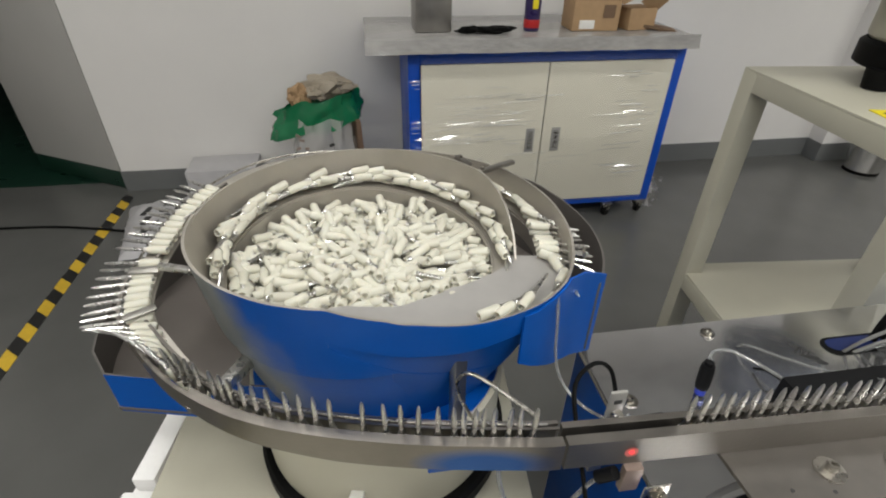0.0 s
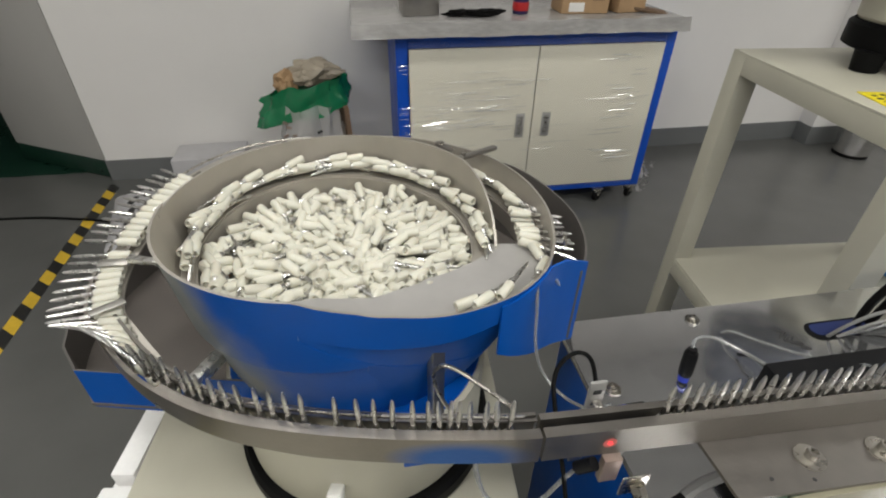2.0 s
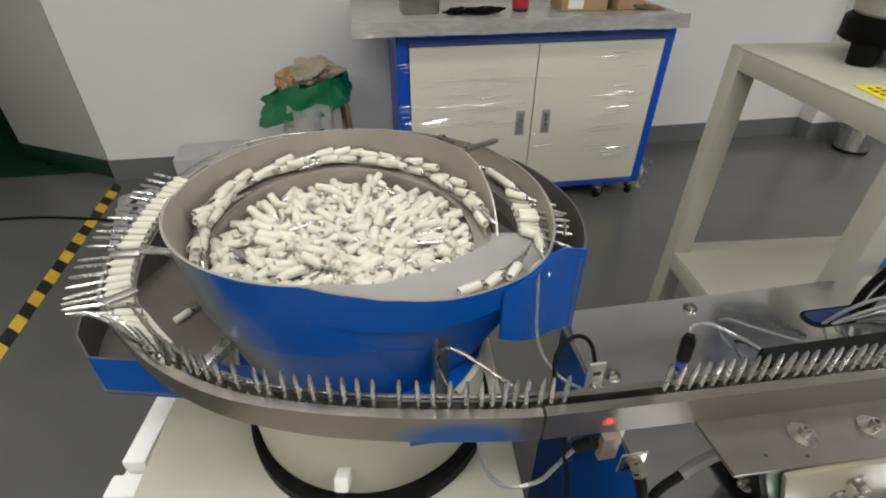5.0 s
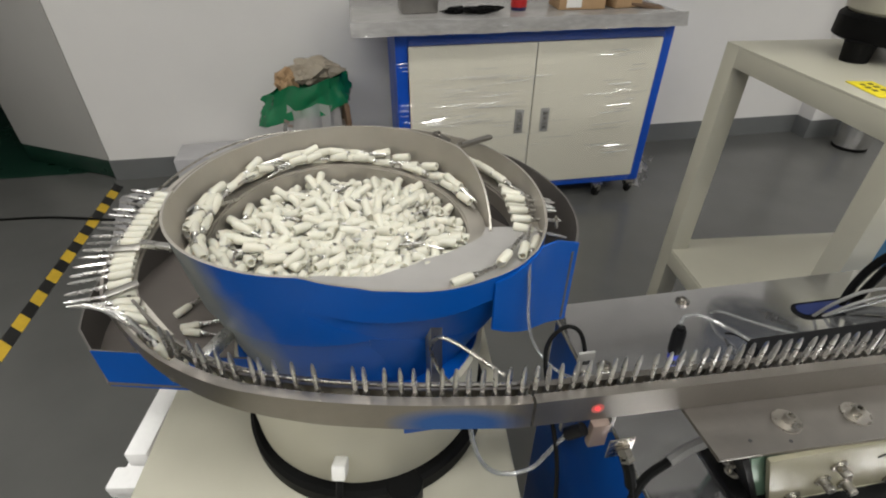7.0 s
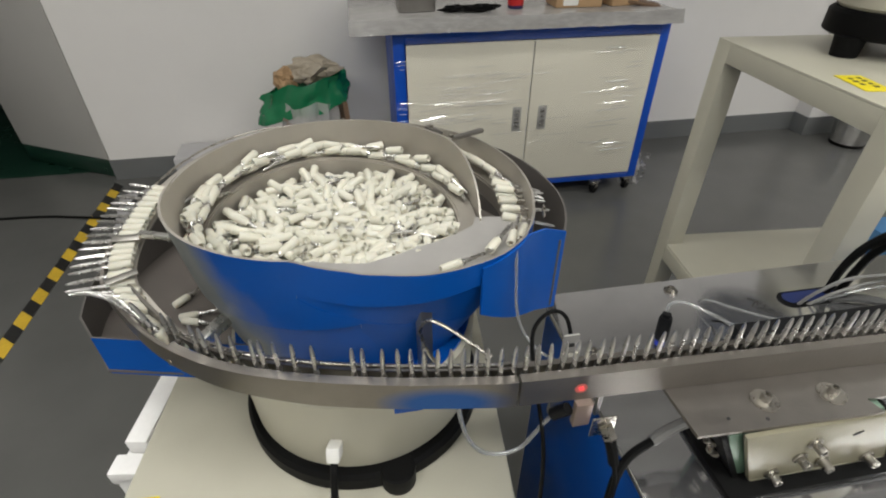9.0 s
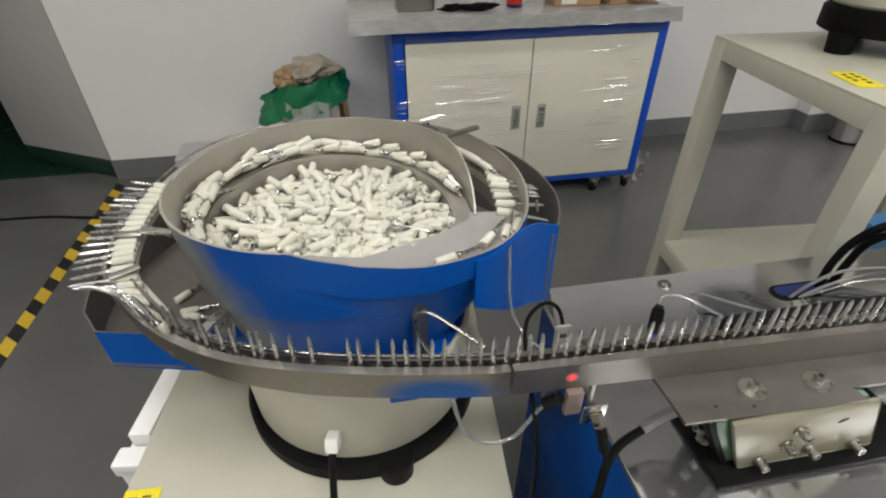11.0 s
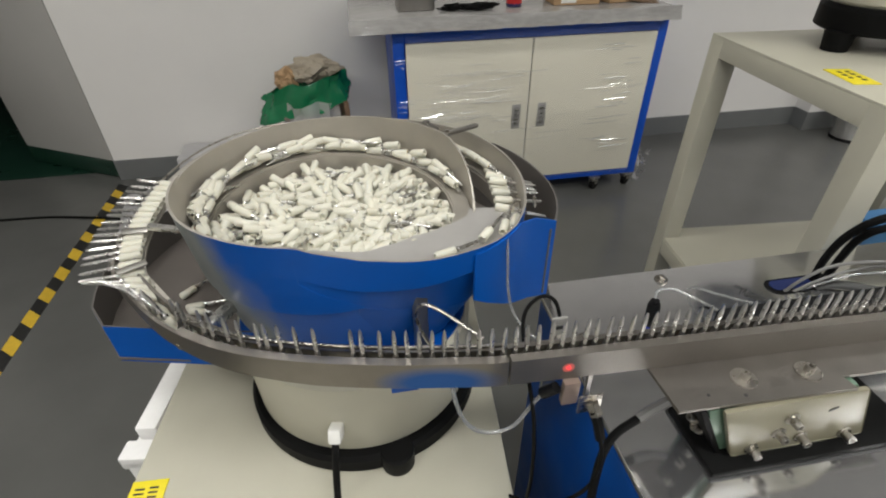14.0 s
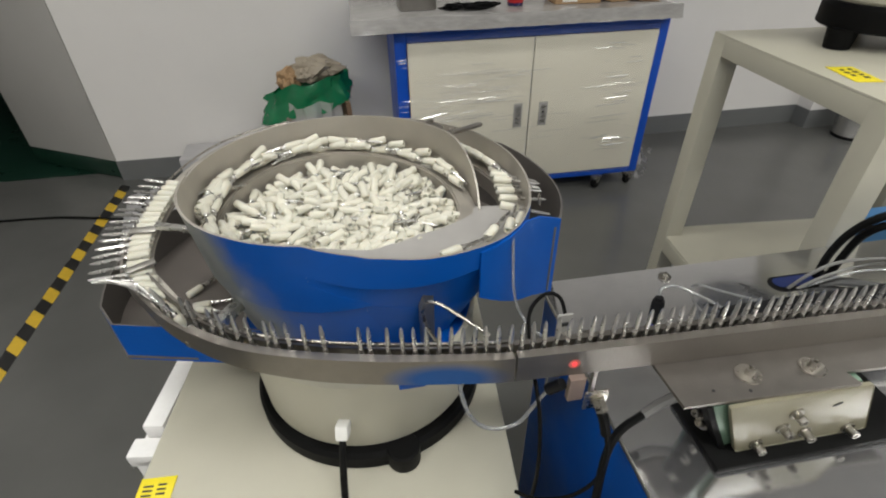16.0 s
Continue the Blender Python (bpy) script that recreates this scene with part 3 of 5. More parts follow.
waste_bag()
wb = tagged(empty("white_carton", (-0.985, 0.47, 0), 2), "pale grey film-wrapped carton against the wall", "box")
part("body", boxed((-0.17, -0.10, 0), (0.17, 0.10, 0.185), 0.004), GREYFILM, wb)
pb = tagged(empty("printed_bag", (-1.215, 0.165, 0), 14), "grey-white plastic sack with black print lying on the floor", "sack")
bm = bmesh.new()
bmesh.ops.create_grid(bm, x_segments=24, y_segments=24, size=0.5)
for v in bm.verts:
    x, y = v.co.x * 2, v.co.y * 2
    h = max(0, (1 - x ** 4) * (1 - y ** 4))
    v.co = V(x * 0.19, y * 0.25, 0.003 + 0.055 * h ** 0.6 + 0.012 * noise.noise((x * 4, y * 4, 2)))
part("sack", bm, GREYFILM, pb)
for k in range(9):
    part("print_bar", boxed((-0.040 + 0.008 * (k % 2), -0.013, 0), (0.040, 0.013, 0.004), 0.001, pose(-0.085 + 0.075 * (k % 3), -0.12 + 0.10 * (k // 3), 0.057, 0, 0, 64 + 9 * (k % 2))), INK, pb)

# steel bucket by the column
bk = tagged(empty("steel_bucket", (2.72, 0.30, 0)), "small shiny steel bucket on the floor by the column", "bucket")
part("pail", lathed([(0.0, 0.004), (0.085, 0.004), (0.09, 0), (0.115, 0.20), (0.119, 0.20), (0.119, 0.206), (0.112, 0.206), (0.086, 0.010), (0.0, 0.010)], 28), mat("polished_bucket_steel", (0.74, 0.73, 0.71), 0.2, 1.0, var=0.08, scale=40, bump=0.15, bscale=20), bk)
part("base_band", lathed([(0.0905, 0.002), (0.0925, 0.002), (0.0945, 0.020), (0.0925, 0.020), (0.0905, 0.002)], 28), BLACK, bk, "black rubber band at the foot")
part("bail", hosed([(-0.117, 0, 0.19), (-0.09, 0.05, 0.245), (0, 0.08, 0.262), (0.09, 0.05, 0.245), (0.117, 0, 0.19)], 0.003), BOLTSTEEL, bk)


# ---- cream side table ----
def side_table():
    rz = -5.0
    t = tagged(empty("side_table", (0.5555, -1.0865, 0), rz), "cream powder-coated steel machine table with a low shelf", "table")
    W, D, H, k = 0.62, 0.468, 0.999, 0.043
    part("tabletop", boxed((0.0, -D, H - 0.004), (W, 0.0, H), 0.001), CREAM, t)
    for x in (0, W - k):
        for y in (-k, -D):
            part("leg", boxed((x, y, 0.0), (x + k, y + k, H - 0.00403), 0.0006), CREAM, t)
    for x in (0.0, W - k):
        part("top_rail", boxed((x, -D + k, H - 0.041), (x + k, -k, H - 0.00403), 0.0006), CREAM, t)
        part("shelf_rail", boxed((x, -D + k, 0.452), (x + k, -k, 0.4938), 0.003), CREAM, t)
    for y in (-k, -D):
        part("top_rail", boxed((k, y, H - 0.041), (W - k, y + k, H - 0.00403), 0.0006), CREAM, t)
        part("shelf_rail", boxed((k, y, 0.452), (W - k, y + k, 0.4938), 0.003), CREAM, t)
    part("shelf", boxed((0.002, -D + 0.002, 0.494), (W - 0.002, -0.002, 0.4985), 0.001), CREAM, t)
    return t


side_table()
st = tagged(finish("warning_sticker", boxed((-0.040, -0.021, 0), (0.040, 0.021, 0.0012), 0.0003, pose(0.578, -1.412, 0.9992, 0, 0, -102)), YELLOW), "yellow sticker with two lines of illegible black writing", "sticker")
for k in range(7):
    part("writing_bar", boxed((-0.0034, -0.0030 - 0.0015 * (k % 2), 0.0012), (0.0034, 0.0030, 0.0018), 0, pose(0.578, -1.412, 0.9992, 0, 0, -102) @ pose(-0.024 + 0.0145 * (k % 4) + 0.004 * (k // 4), 0.008 - 0.015 * (k // 4), 0)), INK, st)


def second_feeder():
    g = tagged(empty("second_feeder_base", (0.775, -1.25, 0.9995)), "cream feeder drive on black footed base, with an unseen dark blue bowl added", "feeder")
    part("black_base", lathed([(0.0, 0.03), (0.100, 0.03), (0.107, 0.034), (0.107, 0.068), (0.100, 0.074), (0.0, 0.074)], 40), BLACK, g)
    for k in range(3):
        a = radians(188 + 120 * k)
        part("foot", lathed([(0.0, 0), (0.022, 0), (0.026, 0.034), (0.0, 0.036)], 16, pose(0.094 * math.cos(a), 0.094 * math.sin(a), 0)), BLACK, g)
    part("housing", lathed([(0.0, 0.0745), (0.095, 0.0745), (0.100, 0.08), (0.100, 0.20), (0.095, 0.205), (0.0, 0.205)], 40), CREAM, g)
    # unseen bowl, added off-centre so that the deck mirrors a dark patch
    part("bowl", lathed([(0.0, 0.2055), (0.090, 0.2055), (0.112, 0.220), (0.128, 0.36), (0.130, 0.42), (0.126, 0.42), (0.124, 0.36), (0.09, 0.225), (0.0, 0.225)], 48, pose(-0.160, 0, 0)), NAVY, g, "unseen dark blue bowl, added for its reflection in the deck")
    return g


second_feeder()
tagged(finish("blue_crate", boxed((1.02, -1.32, 0.4995), (1.16, -1.20, 0.57), 0.008), LIGHTBLUE), "light blue plastic crate on the low shelf", "crate")

# ---- feeder table ----
FT = tagged(empty("feeder_table", (-0.273, -1.70, 0), -4.7), "cream steel cabinet table under the bowl feeder", "table")
part("tabletop", boxed((-0.199, -0.42, 0.725), (0.197, 0.235, 0.745), 0.004), CREAM, FT)
part("body", boxed((-0.190, -0.41, 0.02), (0.188, 0.225, 0.7248), 0.004), CREAM, FT)
part("plinth", boxed((-0.175, -0.39, 0.0), (0.17, 0.21, 0.0198), 0.002), BLACK, FT)
lab = tagged(finish("machine_label", boxed((-0.018, -0.015, 0), (0.018, 0.015, 0.001), 0.0002, pose(-0.459, -1.7745, 0.7452, 0, 0, -3)), YELLOW), "yellow sticker with illegible black writing on the table", "sticker")
for k, (w, h, x) in enumerate(((0.010, 0.012, -0.008), (0.009, 0.014, 0.006))):
    for j in range(3):
        part("writing_bar", boxed((-w / 2, -0.001, 0.001), (w / 2, 0.001, 0.0014), 0, pose(-0.459 + x, -1.7745 - 0.004 + 0.005 * j, 0.7452, 0, 0, -5)), INK, lab)
fm = tagged(empty("foam_block", (-0.495, -1.655, 0), -8), "white foam packing tray beside the table", "foam")
part("base", boxed((-0.020, -0.05, 0.40), (0.018, 0.10, 0.700), 0.003), FOAM, fm)
part("lip", boxed((-0.014, -0.02, 0.7002), (0.012, 0.10, 0.724), 0.003), FOAM, fm)
part("lip", boxed((-0.026, -0.050, 0.686), (0.014, -0.024, 0.7075), 0.003), FOAM, fm)
part("stand", boxed((-0.020, -0.07, 0.0), (0.015, 0.08, 0.3998), 0.003), CARD, fm)

# ---- bowl feeder ----
CX, CY = -0.235, -1.645


def pol(r, a, z):
    return V(CX + r * math.cos(radians(a)), CY + r * math.sin(radians(a)), z)


feeder = tagged(empty("bowl_feeder", (0, 0, 0)), "blue vibratory bowl feeder with steel lining on a cream drive", "bowl feeder")
M0 = pose(CX, CY, 0)
MB = pose(-0.2275, -1.653, 0)
part("base_ring", lathed([(0.0, 0.7452), (0.134, 0.7452), (0.137, 0.748), (0.137, 0.764), (0.133, 0.769), (0.0, 0.769)], 72, MB), BLACK, feeder, "black rubber base ring")
for a in (-78, 42, 162):
    bm = lathed([(0.0, 0.7453), (0.017, 0.7453), (0.018, 0.747), (0.018, 0.768), (0.016, 0.770), (0.0, 0.770)], 20, MB @ pose(0.134 * math.cos(radians(a)), 0.134 * math.sin(radians(a)), 0))
    part("foot", bm, BLACK, feeder, "round black foot")
part("drive_housing", lathed([(0.0, 0.7712), (0.1255, 0.7712), (0.127, 0.774), (0.1292, 0.870), (0.126, 0.874), (0.0, 0.874)], 72, MB), CREAM, feeder, "cream round drive housing")
# added plate that turns the housing top blue behind the rail
part("mounting_plate", lathed([(0.0, 0.8742), (0.1240, 0.8742), (0.1250, 0.8748), (0.1240, 0.8760), (0.0, 0.8760)], 72, MB), BLUE, feeder, "added blue plate covering the housing top under the bowl")
plug = part("cable_gland", boxed((-0.0065, -0.009, -0.008), (0.0065, 0.009, 0.008), 0.003, pose(*pol(0.1440, -98.5, 0.818), -25, 0, -11)), WHITEPL, feeder, "white plastic cable gland")
p0 = pol(0.1515, -98.5, 0.812)
pc = hosed([p0, p0 + V(-0.001, -0.010, -0.008), p0 + V(-0.004, -0.020, -0.038), p0 + V(-0.006, -0.036, -0.0615), p0 + V(-0.008, -0.12, -0.0625), p0 + V(-0.012, -0.20, -0.0625)], 0.0036)
part("power_cable", pc, BLACK, feeder, "black power cable")

# outer wall: main circle, then a spiral that runs outwards
RT = [(-184, 0.141), (-84, 0.141), (-74, 0.1455), (-62, 0.155), (-48, 0.167), (-38, 0.176), (-28, 0.185), (-15, 0.191), (0, 0.196), (15, 0.200), (35, 0.203), (62, 0.200), (80, 0.197)]
ZT = [(-180, 1.032), (-125, 1.038), (-99, 1.038), (-94, 1.033), (-80, 1.0212), (-62, 1.0112), (-48, 1.0062), (-37, 1.0015), (-10, 1.001), (30, 1.006), (80, 1.006)]


def shell(a):
    return table_value(RT, a), table_value(ZT, a)


# blue lower bowl (a turned body) with steel lining
bowl = part("bowl_body", lathed([(0.0, 0.8762), (0.109, 0.8762), (0.1105, 0.878), (0.118, 0.905), (0.1275, 0.945), (0.1335, 0.972), (0.1310, 0.972), (0.124, 0.943), (0.06, 0.915), (0.0, 0.915)], 96, M0), WORNBLUE, feeder, "blue painted lower bowl, worn to bare metal at one side")
part("lining", lathed([(0.1230, 0.9435), (0.1305, 0.9725), (0.1330, 0.9735), (0.1295, 0.9735), (0.1215, 0.943), (0.1230, 0.9435)], 96, M0), BOWLSTEEL, feeder, "bare steel lining")
LOW_R = [(-112, 0.1400), (-100, 0.1380), (-84, 0.1390), (-72, 0.1442), (-62, 0.1525), (-48, 0.1645), (-38, 0.1740), (-28, 0.1835), (-14, 0.1905)]
LOW_Z = [(-112, 1.016), (-100, 1.0065), (-84, 0.9908), (-72, 0.9850), (-62, 0.9825), (-48, 0.981), (-14, 0.972)]
for A in (list(range(-184, -99, 2)), list(range(-100, -12, 2))):
    part("outer_wall", cone_sheet(bmesh.new(), [pol(table_value(LOW_R, a), a, table_value(LOW_Z, a)) if A[-1] > -99 else pol(0.1336, a, 0.9655) for a in A],
                                  [pol(shell(a)[0] + 0.0004, a, shell(a)[1]) for a in A], 0.0022),
         [BOWLSTEEL, WORNBLUE], feeder, "bowl wall curling outwards, blue outside and bare steel inside")
# sloping underside that joins the curl to the lower bowl
A = list(range(-100, -5, 3))
UNDER_R = [(-100, 0.1370), (-95, 0.1358), (-81, 0.1335), (-57, 0.1350), (-40, 0.1490), (-20, 0.1560), (-5, 0.1560)]
UNDER_Z = [(-100, 0.999), (-95, 0.988), (-81, 0.967), (-57, 0.940), (-40, 0.926), (-20, 0.918), (-5, 0.918)]
part("underside", cone_sheet(bmesh.new(), [pol(table_value(UNDER_R, a), a, table_value(UNDER_Z, a)) for a in A],
                             [pol(table_value(LOW_R, a) - 0.0016 * min(1.0, (a + 100) / 12), a, table_value(LOW_Z, a) + 0.0015) for a in A], 0.0012, 1, 1),
     [BOWLSTEEL, WORNBLUE], feeder, "blue sloping underside of the curling wall")
A = list(range(-100, -79, 2))
part("upper_wall", cone_sheet(bmesh.new(), [pol(0.1338, a, 0.9655) for a in A], [pol(table_value(UNDER_R, a) + 0.0006, a, table_value(UNDER_Z, a) + 0.002) for a in A], 0.0012, 1, 1),
     [BOWLSTEEL, WORNBLUE], feeder, "blue wall below the start of the curl")
bm = bmesh.new()
sheet(bm, [(*pol(shell(a)[0], a, 0).xy, 0.955, shell(a)[1]) for a in range(-15, 81, 3)], 0.0022, 0, 0)
part("outer_track_wall", bm, [BOWLSTEEL, BLUE], feeder, "bare steel wall of the outer track")
bm = bmesh.new()
sheet(bm, [(*pol(0.1405 + 0.002 * max(0, (20 - a) / 30), a, 0).xy, 0.93, 1.030 - 0.047 * max(0, (30 - a) / 40) ** 1.8) for a in range(-10, 183, 4)], 0.002, 0, 0)
part("main_wall", bm, [BOWLSTEEL, BLUE], feeder, "tall bare steel wall of the bowl")
# blue skirt that carries the curl down to the drive
A = list(range(-82, -5, 3))
part("skirt", cone_sheet(bmesh.new(), [pol(table_value([(-82, 0.1055), (-57, 0.115), (-40, 0.125), (-5, 0.128)], a), a, 0.8765) for a in A], [pol(table_value(UNDER_R, a) + 0.0004, a, table_value(UNDER_Z, a)) for a in A], 0.0015, 1, 1),
     [BOWLSTEEL, BLUE], feeder, "blue skirt below the curling wall")
# post under the track
part("track_post", boxed((-0.006, -0.004, 0.8765), (0.006, 0.004, 0.976), 0.001, pose(*pol(0.139, -60, 0).xy, 0, 0, 0, 30)), STEEL, feeder, "steel post under the curling wall")
# ledge inside, climbing
bm = bmesh.new()
A = list(range(-21, 216, 4))


LEDGE = [(-5, 0.979), (0, 0.979), (36, 0.984), (57, 0.987), (94, 0.993), (132, 0.993), (155, 0.990), (175, 0.987), (216, 0.979)]


def ledge_z(a):
    return table_value(LEDGE, a)


band(bm, [pol(0.1215, a, ledge_z(a)) for a in A], [pol(0.1385 if a < 176 else 0.1325, a, ledge_z(a) - 0.001) for a in A], 0.002)
part("inner_ledge", bm, BOWLSTEEL, feeder, "narrow steel spiral ledge")
bm = bmesh.new()
sheet(bm, [(*pol(0.1215, a, 0).xy, 0.93, ledge_z(a) - 0.0021) for a in A], 0.0018, 0, 0)
part("ledge_wall", bm, [BOWLSTEEL, BOWLSTEEL], feeder, "steel wall under the ledge")
# ramp from the bowl to the outer track
bm = bmesh.new()
A = list(range(-112, -4, 3))
RAMP_IN = [(-112, 0.118), (-100, 0.104), (-84, 0.089), (-60, 0.087), (-40, 0.0945), (-24, 0.115), (-13, 0.134), (-4, 0.1385)]
RAMP_Z = [(-112, 1.012), (-98, 1.0085), (-84, 0.9940), (-72, 0.9882), (-60, 0.986), (-48, 0.9845), (-14, 0.981)]
band(bm, [pol(table_value(RAMP_IN, a), a, table_value(RAMP_Z, a)) for a in A], [pol(table_value(LOW_R, a) - 0.0030, a, table_value(RAMP_Z, a) - 0.001) for a in A], 0.0025)
part("ramp", bm, RAMPSTEEL, feeder, "pale worn steel ramp")
bm = bmesh.new()
sheet(bm, [(*pol(table_value(RAMP_IN, a), a, 0).xy, 0.945, table_value(RAMP_Z, a) - 0.0026) for a in list(range(-112, -3, 3)) + [2]], 0.0015, 0, 0)
part("ramp_lip", bm, [BOWLSTEEL, BOWLSTEEL], feeder, "steel edge under the ramp")
bm = bmesh.new()
A = list(range(-10, 81, 3))
band(bm, [pol(shell(a)[0] - 0.022, a, 0.976) for a in A], [pol(shell(a)[0] - 0.0025, a, 0.974) for a in A], 0.002)
part("outer_track", bm, BOWLSTEEL, feeder, "narrow outer steel track")
bm = bmesh.new()
sheet(bm, [(*pol(shell(a)[0] - 0.022, a, 0).xy, 0.955, 0.9735) for a in A], 0.0015, 0, 0)
part("track_lip", bm, [BOWLSTEEL, BOWLSTEEL], feeder)
# track clamps at the back
for p, q in ((V(-0.122, -1.505, 1.014), V(-0.108, -1.517, 1.009)), (V(-0.112, -1.553, 1.016), V(-0.060, -1.521, 1.013))):
    c = part("clamp_bar", box(bmesh.new(), (-0.0035, -0.003, -(q - p).length), (0.0035, 0.0015, 0.003), 0.001, look(p, q)), STEEL, feeder, "steel clamp bar over the track")
    part("clamp_screw", lathed([(0.0, 0.0), (0.0025, 0.0), (0.0025, 0.003), (0.0, 0.003)], 10, pose(*p.lerp(q, 0.2)) @ pose(0, 0, 0.0014)), BOLTSTEEL, c)
# blue flap with the eye bolt
FL = [tuple(pol(shell(a)[0] + 0.0026 - 0.0016 * (a < -44), a, 0).xy) for a in (-46, -42, -38, -34, -30, -26)] + [(-0.046, -1.7135), (-0.020, -1.702)]
bm = bmesh.new()
sheet(bm, [(x, y, 0.886 + 0.064 * max(0, 1 - k / 7), 0.9995 if k < 6 else (0.994, 0.981)[k - 6]) for k, (x, y) in enumerate(FL)], 0.002)
part("side_flap", bm, [BLUE, BLUE], feeder, "blue bent sheet flap")
p = pol(0.196, -15, 1.000)
part("eye_bolt", lathed([(0.004, -0.0015), (0.0065, 0), (0.004, 0.0015), (0.004, -0.0015)], 16, pose(p.x + 0.003, p.y, p.z + 0.002, 80, 0, 70)), BOLTSTEEL, feeder, "small steel eye")

# catch tray round the bowl
TX, TY = -0.240, -1.602


def tpol(r, a, z):
    return V(TX + r * math.cos(radians(a)), TY + r * math.sin(radians(a)), z)


TR = [(-26, 0.238), (0, 0.255), (60, 0.260), (150, 0.268), (180, 0.266), (191, 0.261)]
TZ = [(-26, 0.974), (-3, 0.962), (30, 0.962), (60, 0.950), (130, 0.905), (191, 0.900)]
A = list(range(-26, 192, 4)) + [191]
bm = bmesh.new()
sheet(bm, [(*tpol(table_value(TR, a), a, 0).xy, table_value([(-26, 0.892), (-14, 0.885), (14, 0.850), (15, 0.850)], a), table_value(TZ, a)) for a in A], 0.002, 0, 0)
part("tray_wall", bm, [TRAYGREY, BLUE], feeder, "dark curved wall of the catch tray")
last = tpol(table_value(TR, 191), 191, 0)
bm = bmesh.new()
sheet(bm, [(last.x, last.y, 0.850, 0.900), (-0.474, -1.683, 0.850, 0.900), (-0.40, -1.7010, 0.850, 0.900), (-0.285, -1.7285, 0.850, 0.900)], 0.002)
part("tray_front", bm, [TRAYGREY, BLUE], feeder, "blue front wall of the catch tray")
bm = bmesh.new()
ang = list(range(14, 191, 4)) + [191]
outer = [tpol(table_value(TR, a) - 0.001, a, 0.856) for a in ang] + [V(-0.4753, -1.684, 0.856), V(-0.40, -1.701, 0.856), V(-0.29, -1.727, 0.856)]
inner = []
for o in outer:
    d = (o - V(CX, CY, 0.856))
    d.z = 0
    inner.append(V(CX, CY, 0.856) + d.normalized() * 0.100)
band(bm, inner, outer, 0.003)
part("tray_floor", bm, TRAYFLOOR, feeder, "grey-brown floor of the catch tray")

# ---- rail ----
RAIL = [(CX + r * math.cos(radians(a)), CY + r * math.sin(radians(a)), z) for a, r, z in
        ((50, 0.186, 0.984), (64, 0.187, 0.990), (78, 0.190, 0.997), (92, 0.194, 1.003), (106, 0.199, 1.006), (120, 0.204, 1.006), (134, 0.206, 1.002), (148, 0.2065, 0.993),
         (162, 0.2065, 0.980), (176, 0.206, 0.968), (188, 0.202, 0.960))]
RAIL += [(-0.4163, -1.701, 0.957), (-0.3765, -1.7455, 0.955), (-0.3285, -1.7800, 0.954), (-0.2745, -1.8022, 0.954), (-0.204, -1.8202, 0.954),
         (-0.1305, -1.8325, 0.954), (-0.106, -1.8350, 0.954), (-0.02, -1.8385, 0.954), (0.146, -1.844, 0.954), (0.4, -1.853, 0.954), (0.6, -1.86, 0.954)]
CURVE = smooth_line(RAIL, 16)
LEN = [0.0]
for p, q in zip(CURVE, CURVE[1:]):
    LEN.append(LEN[-1] + (q - p).length)
JOINT = next(s for s, p in zip(LEN, CURVE) if p.x > -0.108 and p.y < -1.8)
FLIP0, FLIP1 = 0.475, 0.60


def on_rail(s):
    """The point, the way, the outward side and the lean (0 lying outward, 1 upright) at length s."""
    k = max(1, min(len(LEN) - 1, int(np.searchsorted(LEN, s))))
    t = (s - LEN[k - 1]) / (LEN[k] - LEN[k - 1])
    p = CURVE[k - 1].lerp(CURVE[k], t)
    w = (CURVE[min(k + 1, len(CURVE) - 1)] - CURVE[max(k - 2, 0)]).normalized()
    side = Vector((w.y, -w.x, 0)).normalized()
    u = max(0.0, min(1.0, (s - FLIP0) / (FLIP1 - FLIP0)))
    return p, w, side, u * u * (3 - 2 * u)


def rail_strip(s0, s1, off, z0, z1, thick, n, taper=0.0):
    rows = []
    for k in range(n + 1):
        p, w, side, u = on_rail(s0 + (s1 - s0) * k / n)
        c = p + side * off
        low = z0 + taper * max(0.0, min(1.0, (0.72 - s0 - (s1 - s0) * k / n) / 0.24))
        rows.append((c.x, c.y, p.z + low, p.z + z1))
    return sheet(bmesh.new(), rows, thick, 0, 0)


rail = tagged(empty("curved_rail", (0, 0, 0)), "curved steel feed rail sweeping round the bowl", "rail")
part("outer_band", rail_strip(0.44, JOINT - 0.001, 0.0105, -0.026, 0.001, 0.003, 60, 0.013), BLUEPATCHED, rail, "broad brushed steel outer band")
part("inner_band", rail_strip(0.30, JOINT - 0.001, -0.0075, -0.026, 0.0005, 0.0025, 70, 0.015), RAILSTEEL, rail)


def rail_bed(s0, s1, n):
    ins, outs = [], []
    for k in range(n + 1):
        p, w, side, u = on_rail(s0 + (s1 - s0) * k / n)
        ins.append(p - side * 0.0165 - V(0, 0, 0.0060 + 0.010 * u))
        outs.append(p + side * 0.0075 - V(0, 0, 0.0060 + 0.010 * u))
    return band(bmesh.new(), ins, outs, 0.002)


